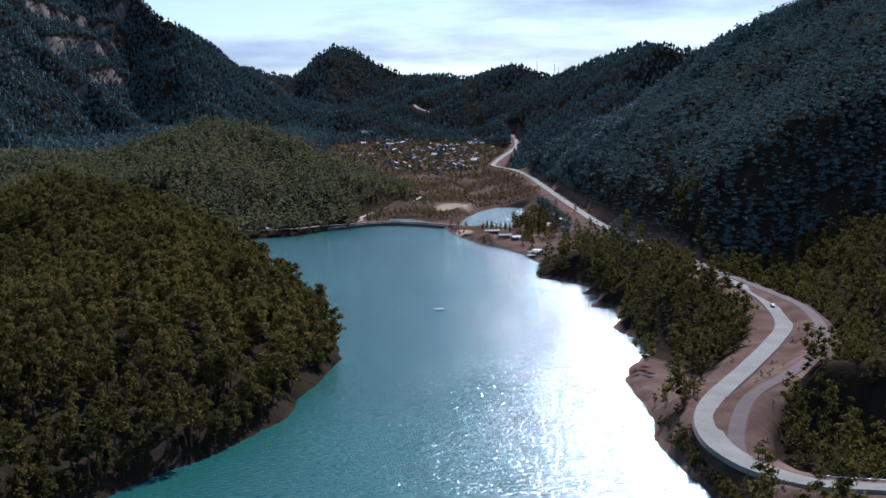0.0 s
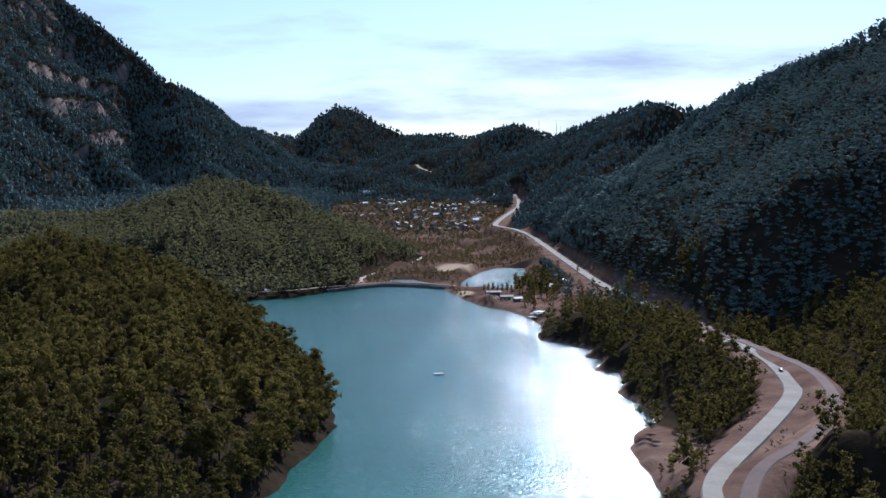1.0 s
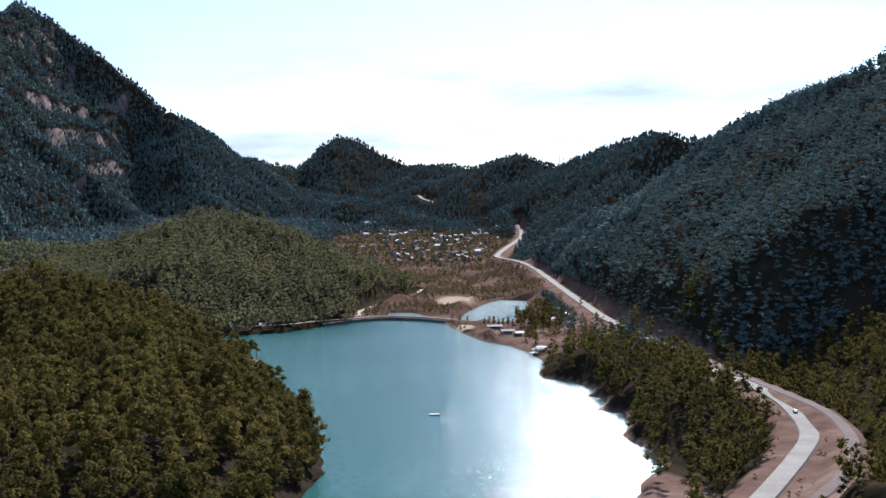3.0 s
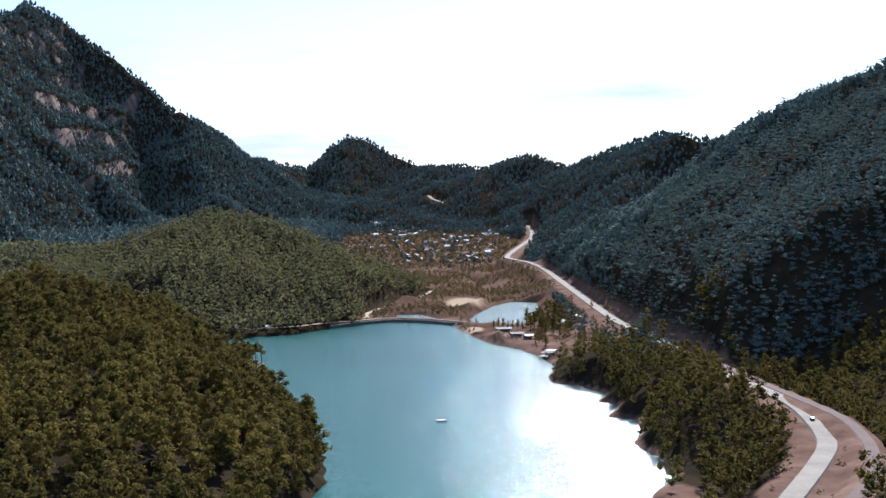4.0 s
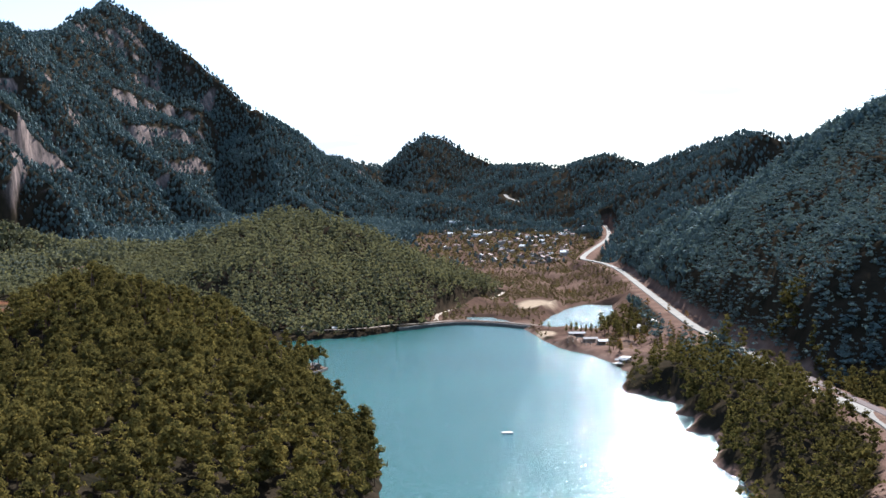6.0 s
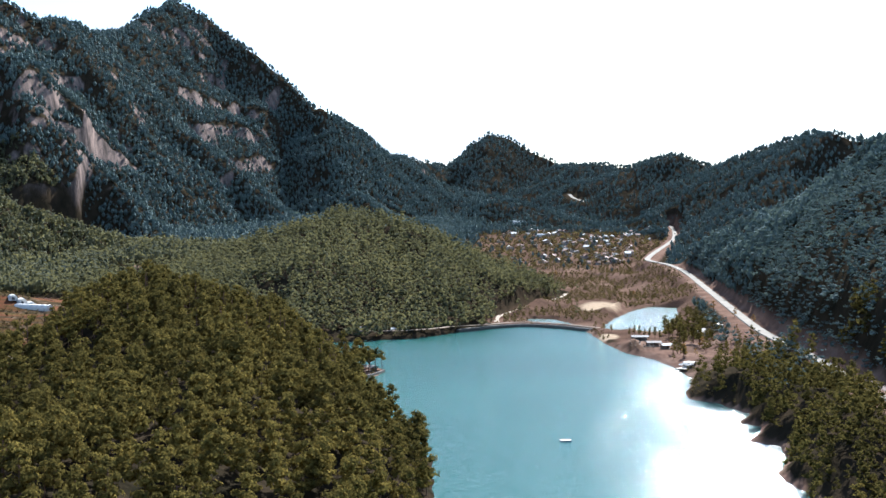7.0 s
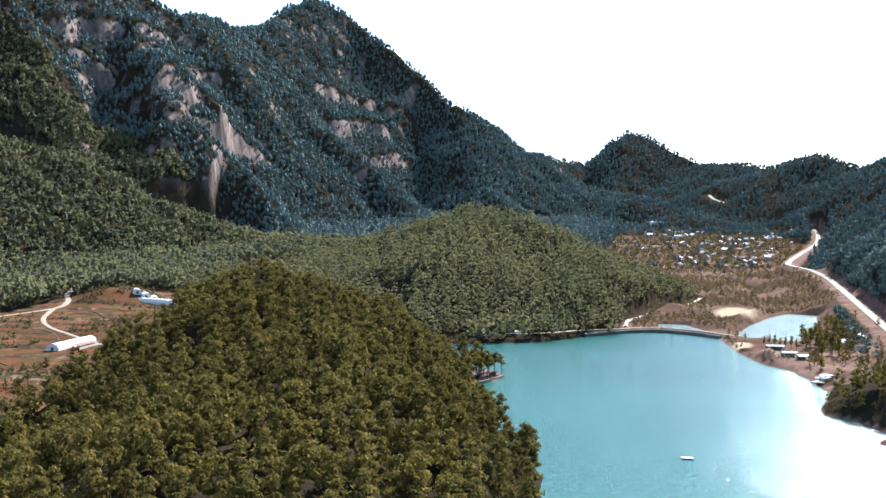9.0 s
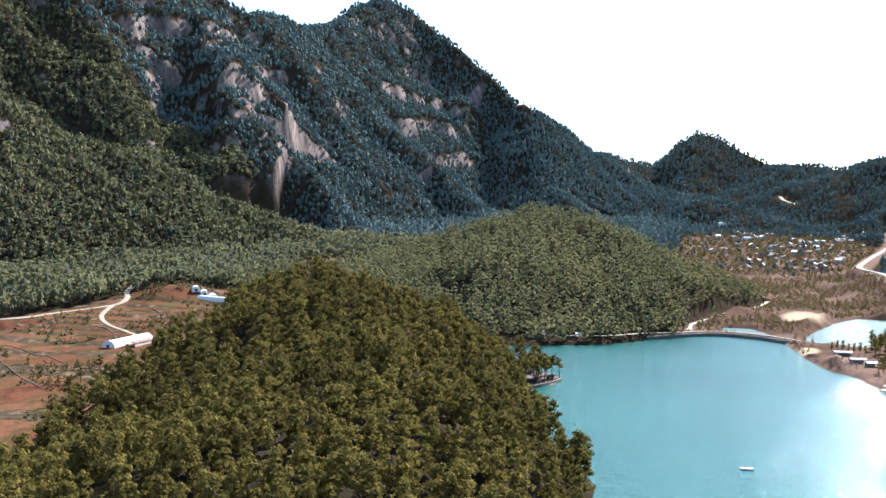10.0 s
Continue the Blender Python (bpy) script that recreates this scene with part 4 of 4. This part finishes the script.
def tunnel(w, length, label, group):
    """A plastic greenhouse tunnel lying along y."""
    e = tagged(new("greenhouse"), label, "greenhouse", group)
    arc = [(w / 2 * math.cos(math.pi * i / 12), 0.9 + 0.42 * w * math.sin(math.pi * i / 12)) for i in range(13)]
    part("cover", prism([(w / 2, -0.6)] + arc + [(-w / 2, -0.6)], length), WHITE, e, "taut white plastic cover")
    n = max(3, int(length / 5))
    for i in range(n + 1):
        y = -length / 2 + length * i / n
        bm = bmesh.new()
        for (x0, z0), (x1, z1) in zip(arc[:-1], arc[1:]):
            rod((x0 * 1.01, y, z0 * 1.01), (x1 * 1.01, y, z1 * 1.01), 0.06, 4, bm)
        part("hoop", bm, STEEL, e)
    part("door", box((2.0, 0.15, 2.2), (0, -length / 2 - 0.05, 0)), GREYROOF, e)
    return e


stand(tunnel(9, 58, "long white plastic greenhouse on the red terraces", "terrace greenhouses"), -324, 788, 2)
for i in range(3):
    stand(tunnel(7, 16, "short white plastic greenhouse above the terraces", "terrace greenhouses"), -362 + 7.5 * i, 952 - 3 * i, 28)
stand(tunnel(8, 34, "white plastic greenhouse beside the wood", "terrace greenhouses"), -341, 936, 72)
for u, v, a, n in ((-114, 2690, 86, 30), (-57, 2560, 88, 56), (-64, 2385, 92, 20), (28, 2363, 84, 20), (50, 2388, 87, 25), (85, 2440, 90, 23)):
    stand(tunnel(13, n, "long white greenhouse in the village", "village greenhouses"), u, v, a)


def shed():
    e = tagged(new("farm_shed"), "open farm shed with rusty roof by the greenhouse", "shed")
    part("roof", box((5, 30, 0.15), (0, 0, 2.6)), TILE, e).matrix_basis = Matrix.Rotation(radians(6), 4, "Y")
    for i in range(6):
        for x in (-2.2, 2.2):
            part("post", box((0.2, 0.2, 2.9), (x, -14 + 5.6 * i, -0.3)), TIMBER, e)
    part("back_wall", box((0.2, 29, 1.6), (2.3, 0, -0.2)), DECK, e)
    return e


stand(shed(), -314, 784, 2)


def tank():
    e = tagged(new("water_tank"), "round blue water tank beside the field", "tank")
    bm = bmesh.new()
    bmesh.ops.create_cone(bm, cap_ends=True, segments=14, radius1=1.5, radius2=1.5, depth=2.2, matrix=Matrix.Translation((0, 0, 1.0)))
    part("barrel", bm, BLUE, e)
    bm = bmesh.new()
    bmesh.ops.create_cone(bm, cap_ends=True, segments=14, radius1=1.5, radius2=0.4, depth=0.5, matrix=Matrix.Translation((0, 0, 2.35)))
    part("lid", bm, BLUE, e)
    return e


stand(tank(), -300, 800)


def car(colour, label):
    e = tagged(new("car"), label, "car", "cars on the road")
    body = prism([(-2.1, 0.35), (2.1, 0.35), (2.15, 0.75), (1.95, 0.92), (1.1, 0.98), (0.55, 1.42), (-1.0, 1.46), (-1.75, 1.02), (-2.1, 0.95)], 1.7)
    bmesh.ops.bevel(body, geom=body.edges[:], offset=0.06, segments=1, affect="EDGES")
    part("body", body, colour, e)
    part("windscreen", prism([(1.08, 1.0), (0.6, 1.38), (0.63, 1.4), (1.12, 1.0)], 1.45), GLASS, e)
    part("side_window", box((1.6, 0.04, 0.32), (-0.2, -0.84, 1.02)), GLASS, e)
    part("side_window", box((1.6, 0.04, 0.32), (-0.2, 0.84, 1.02)), GLASS, e)
    for x in (-1.3, 1.3):
        for y in (-0.8, 0.8):
            t = part("tyre", rod((x, y - 0.1, 0.33), (x, y + 0.1, 0.33), 0.33, 12), RUBBER, e)
            part("rim", rod((x, y - 0.11, 0.33), (x, y + 0.11, 0.33), 0.18, 8), STEEL, t)
    for y in (-0.6, 0.6):
        part("headlight", box((0.06, 0.35, 0.14), (2.1, y, 0.68)), WHITE, e)
    return e


def road_at(v):
    i = int(np.argmin(np.abs(ROAD[6:30, 1] / K - v))) + 6
    a, b = ROAD[i - 1], ROAD[i + 1]
    t = float(np.clip((v * K - a[1]) / (b[1] - a[1]), 0, 1))
    return a + t * (b - a), math.degrees(math.atan2(b[1] - a[1], b[0] - a[0]))


for v, side, flip, col, name in ((541, 1.8, 0, (0.03, 0.03, 0.035), "dark car driving on the lake road"), (650, -1.8, 180, (0.5, 0.5, 0.5), "silver car driving on the lake road"),
                                 (838, 6.0, 0, (0.6, 0.6, 0.58), "white car parked on the gravel verge"), (850, 6.2, 0, (0.10, 0.03, 0.03), "dark red car parked on the gravel verge"),
                                 (868, -5.4, 0, (0.05, 0.05, 0.06), "black car parked on the gravel verge"), (880, -5.6, 0, (0.35, 0.36, 0.38), "grey car parked on the gravel verge"),
                                 (905, 5.6, 0, (0.04, 0.05, 0.09), "dark blue car parked on the gravel verge"), (1560, 1.8, 0, (0.6, 0.6, 0.6), "white car driving near the village"),
                                 (1640, -1.8, 180, (0.04, 0.04, 0.05), "dark car driving near the village")):
    p, a = road_at(v)
    r = radians(a - 90)
    o = car(paint("car_paint", col), name)
    o.matrix_basis = Matrix.Translation((p[0] + side * math.cos(r), p[1] + side * math.sin(r), p[2] + (0.06 if abs(side) < 4 else -0.3))) @ Matrix.Rotation(radians(a + flip), 4, "Z")


def mast(tall, label):
    e = tagged(new("radio_mast"), label, "mast", "masts on the ridge")
    for a in (90, 210, 330):
        x, y = 1.6 * math.cos(radians(a)), 1.6 * math.sin(radians(a))
        part("leg", rod((x, y, -4), (0.3 * x, 0.3 * y, tall), 0.22, 4), STEEL, e)
    for i in range(int(tall / 5)):
        z = 5.0 * i
        s = 1 - 0.7 * z / tall
        bm = bmesh.new()
        for a in (90, 210, 330):
            p = [(1.6 * s * math.cos(radians(q)), 1.6 * s * math.sin(radians(q))) for q in (a, a + 120)]
            rod((*p[0], z), (*p[1], z + 4.5), 0.1, 4, bm)
        part("brace", bm, STEEL, e)
    part("antenna", rod((0, 0, tall), (0, 0, tall + 5), 0.12, 4), STEEL, e)
    return e


for u, v, tall in ((262, 3200, 42), (303, 3198, 46), (313, 3202, 40)):
    stand(mast(tall, "slender grey lattice radio mast on the far ridge"), u, v)

# ---- scrub, lone trees and field edges ----
SCRUB = [crown_shape(rng, 3, 6, 0, 0.02, 0.55, 0, 0.5) for _ in range(6)]
AUTUMN = foliage("autumn_leaves", (0.14, 0.07, 0.03), (0.26, 0.12, 0.04), (0.36, 0.20, 0.06), 0.4)


def shrubs(name, x, y, tall, mat, label, category="shrubs"):
    z = height(x, y)
    return merged(name, SCRUB, x, y, z, tall * np.ones(len(x)), rng, mat, label, category)


x, y = scatter(rng, (-130, 122, 1085, 1800), 6.2)
k = (shore_distance(VALLEY, x, y) < 4) & (fbm(x, y, 70, 3) + 0.5 * rng.rand(len(x)) > 0.12)
for poly in (POND_SHORE, POOL_SHORE, LAKE):
    k &= shore_distance(poly, x, y) > 4
for line, keep in ((ROAD, 9), (SHORE_TRACK, 5), (HILL_TRACK, 5)):
    k &= along(line, x, y)[0] > keep
k &= np.hypot((x / K - 25) * 0.8, (y / K - 1235) * 0.24) * K > 22
k &= np.hypot(x / K - 28, (y / K - 1005) * 0.4) * K > 14
shrubs("valley_scrub", x[k], y[k], 3.4, SHRUB, "brown leafless scrub on the valley floor")
x, y = scatter(rng, (-190, 170, 1780, 2620), 17.0, 0.8)
k = (shore_distance(VALLEY, x, y) < 10) & (along(ROAD, x, y)[0] > 12)
shrubs("village_trees", x[k], y[k], 8.0, SHRUB, "bare garden trees between village houses", "garden trees")
x, y = scatter(rng, (60, 160, 270, 700), 6.5)
d = np.minimum(along(ROAD, x, y)[0], along(LANE, x, y)[0])
k = (d > 6.5) & (d < 26) & (shore_distance(LAKE, x, y) > 2) & (rng.rand(len(x)) < 0.4) & (along(LANE, x, y)[0] > 4.5) & (along(ROAD, x, y)[0] > 7)
shrubs("roadside_scrub", x[k], y[k], 2.2, SHRUB, "dry brown scrub beside the road")
x, y = scatter(rng, (-560, -215, 440, 1130), 5.6)
k = (shore_distance(FIELDS, x, y) < -3) & (((np.interp(y / K, [0, 500, 700, 800, 930, 1100, 1400, 2000], [2, 2, 5, 8, 21, 27, 32, 60]) / 1.6 + 0.9 * fbm(x, y, 150, 2)) % 1 > 0.66) & (fbm(x + 40, y, 45, 3) > 0.0) | (fbm(x + 90, y, 55, 3) > 0.3) | (np.hypot(x / K + 378, (y / K - 958) * 0.8) < 30) & (fbm(x, y, 20, 2) > 0.05)) & (along(FIELD_TRACK, x, y)[0] > 5) & (along(FIELD_SPUR, x, y)[0] > 5)
k &= np.hypot(x / K + 325, (y / K - 795) * 0.6) > 22
shrubs("field_hedges", x[k], y[k], 3.3, SHRUB, "scrubby hedges along the terraced fields", "hedges")
x, y = scatter(rng, (-190, 110, 700, 1100), 5.5)
d = shore_distance(LAKE, x, y)
k = (d > 1.5) & (d < 7) & (rng.rand(len(x)) < 0.5) & (along(SHORE_TRACK, x, y)[0] > 4) & ~((x > 35 * K) & (y > 840 * K) & (y < 960 * K))
shrubs("shore_scrub", x[k], y[k], 2.6, SHRUB, "mixed scrub along the lake edge")


def lone_tree(u, v, tall, shape, mat, label, group, stout=1.0):
    e = tagged(new("tree"), label, "tree", group)
    for name, (vv, f), m in (("trunk", TRUNKS[0], BARK), ("crown", shape, mat)):
        new(name, mesh_from(name, vv, f, m)).parent = e
    p = on_ground(u, v, -0.2)
    e.matrix_basis = Matrix.Translation(p) @ Matrix.Rotation(u, 4, "Z") @ Matrix.Diagonal((tall * stout, tall * stout, tall, 1))
    return e


for i in range(7):
    lone_tree(42 + 3.2 * i, 997 - 2.6 * i, 8.5 + (i % 3), NEAR_CROWNS[i % 7], PINE, "small dark conifer in a row beside the pond", "conifers by the pond", 0.8)
for i in range(26):
    a = 2.4 * i
    r = 0.35 + 0.65 * ((i * 7) % 26) / 26
    if abs(82 + 20 * r * math.cos(a) - 94) < 8 and 940 < 985 + 62 * r * math.sin(a) < 1000:
        continue
    lone_tree(82 + 20 * r * math.cos(a), 985 + 62 * r * math.sin(a), 13 + 5 * ((i * 5) % 7) / 7, NEAR_CROWNS[i % 7], PINE, "tall dark pine among the pond houses", "pines by the pond")
for u, v in ((20, 1060), (26, 1050), (31, 1040), (-2, 1245), (62, 1310)):
    lone_tree(u, v, 6.5, BANK_CROWNS[int(v) % 7], PINE, "round dark tree beside the dam track", "trees by the dam", 1.3)
for u, v, t in ((-257, 612, 14), (-300, 742, 8), (-292, 700, 9), (-352, 716, 7), (-365, 800, 7), (-282, 665, 8)):
    lone_tree(u, v, t, NEAR_CROWNS[int(v) % 7], PINE, "lone green pine on the terraced fields", "field trees", 1.15)
for u, v, t in ((-323, 690, 9), (116, 1050, 8), (124, 1010, 7), (108, 1120, 9), (60, 1420, 7), (-40, 1560, 8), (-20, 1620, 8), (20, 1700, 8)):
    lone_tree(u, v, t, BANK_CROWNS[int(v) % 7], AUTUMN, "autumn tree with orange leaves", "autumn trees", 1.2)

# tall pines with bare stems on the cape
HIGH_CROWNS = [crown_shape(rng, 5, 30, 1, 0.5, 0.27) for _ in range(4)]
for i in range(40):
    u, v = -95 - 0.75 * i + 3.0 * math.sin(2.1 * i), 812 - 60 * ((i * 0.382) % 1)
    if float(shore_distance(LAKE, np.array([u * K]), np.array([v * K]))[0]) > 1.5:
        lone_tree(u, v, 13 + 3 * ((i * 3) % 5) / 5, HIGH_CROWNS[i % 4], PINE, "tall pine with a bare stem on the cape", "pines on the cape")
# field walls and plots on the terraces
for pts in (((-385, 766, 7.0), (-352, 742, 6.6), (-318, 712, 6.0)), ((-375, 838, 11.0), (-352, 822, 10.0), (-338, 800, 9.0)), ((-400, 905, 18.5), (-372, 900, 17.5), (-345, 877, 15.5)),
            ((-356, 718, 5.6), (-318, 672, 5.0), (-285, 640, 4.6)), ((-405, 980, 23.5), (-370, 1003, 24.5), (-345, 980, 23.5)), ((-330, 620, 4.0), (-285, 590, 3.6), (-255, 560, 3.2))):
    line = np.array([[u, v, height(np.array([u * K]), np.array([v * K]))[0] / K] for u, v, _ in resample(np.array(pts, float), 6)])
    me = ribbon("terrace_wall", line * K, [(-0.5, -0.8), (-0.3, 0.35), (0.3, 0.35), (0.5, -0.8)], OLDROAD, 4)
    tagged(new("terrace_wall", me), "low pale earth wall along a terraced field", "wall", "terrace walls")

# trees scattered over the shore terrace and along the near bank
tr = random.Random(11)
n = 0
while n < 46:
    u, v = tr.uniform(56, 117), tr.uniform(828, 1010)
    px, py = np.array([u * K]), np.array([v * K])
    if float(shore_distance(LAKE, px, py)[0]) < 5 or float(along(ROAD, px, py)[0][0]) < 13 or abs(u - 71) < 14 and 800 < v < 868 or abs(u - 54) < 9 and v > 920 or abs(u - 94) < 7 and 960 < v < 1000 or float(shore_distance(POND_SHORE, px, py)[0]) < 4:
        continue
    kind = n % 5
    lone_tree(u, v, tr.uniform(5, 10), BANK_CROWNS[n % 8], AUTUMN if kind == 0 else SHRUB if kind == 3 else PINE,
              "autumn tree on the shore terrace" if kind == 0 else "bare brown tree on the shore terrace" if kind == 3 else "round green tree on the shore terrace", "trees on the shore terrace", 1.15)
    n += 1
n = 0
while n < 90:
    v = tr.uniform(258, 400) if n % 3 == 0 else tr.uniform(283, 345)
    u = float(np.interp(v, EAST_SHORE[:, 1] / K, EAST_SHORE[:, 0] / K)) + tr.uniform(0.3, 14)
    px, py = np.array([u * K]), np.array([v * K])
    if float(along(ROAD, px, py)[0][0]) < 5.4 or float(shore_distance(LAKE, px, py)[0]) < 0.3 or float(along(LANE, px, py)[0][0]) < 6:
        continue
    lone_tree(u, v, tr.uniform(3.2, 5.5), BANK_CROWNS[n % 8], PINE, "bushy dark tree between the road and the lake", "bushes on the near bank", 1.35)
    n += 1


n = 0
while n < 60:
    v = tr.uniform(290, 560)
    order = np.argsort(WEST_SHORE[:, 1])
    u = float(np.interp(v * K, WEST_SHORE[order, 1], WEST_SHORE[order, 0]) / K) - tr.uniform(1.6, 8)
    if float(shore_distance(LAKE, np.array([u * K]), np.array([v * K]))[0]) < 1.6:
        continue
    lone_tree(u, v, tr.uniform(6, 10), NEAR_CROWNS[n % 8], PINE, "low green pine at the foot of the headland", "pines along the headland shore", 1.15)
    n += 1


def guard_rail(line, offset):
    """A steel beam on posts along the edge of the road."""
    e = tagged(new("guard_rail"), "grey steel guard rail along the road bend", "guard rail")
    me = ribbon("beam", line, [(offset, 0.45), (offset + 0.04, 0.55), (offset, 0.62), (offset + 0.04, 0.69), (offset, 0.79), (offset - 0.05, 0.79), (offset - 0.05, 0.45)], STEEL, 4)
    new("beam", me).parent = e
    c = resample(line, 4)
    t = np.gradient(c[:, :2], axis=0)
    nrm = np.c_[t[:, 1], -t[:, 0]] / np.linalg.norm(t, axis=1)[:, None]
    for q, w in zip(c, nrm):
        x, y = q[:2] + w * (offset + 0.12)
        part("post", box((0.1, 0.12, 1.3), (x, y, q[2] - 0.5)), STEEL, e)
    return e


guard_rail(ROAD[:6], 4.5)
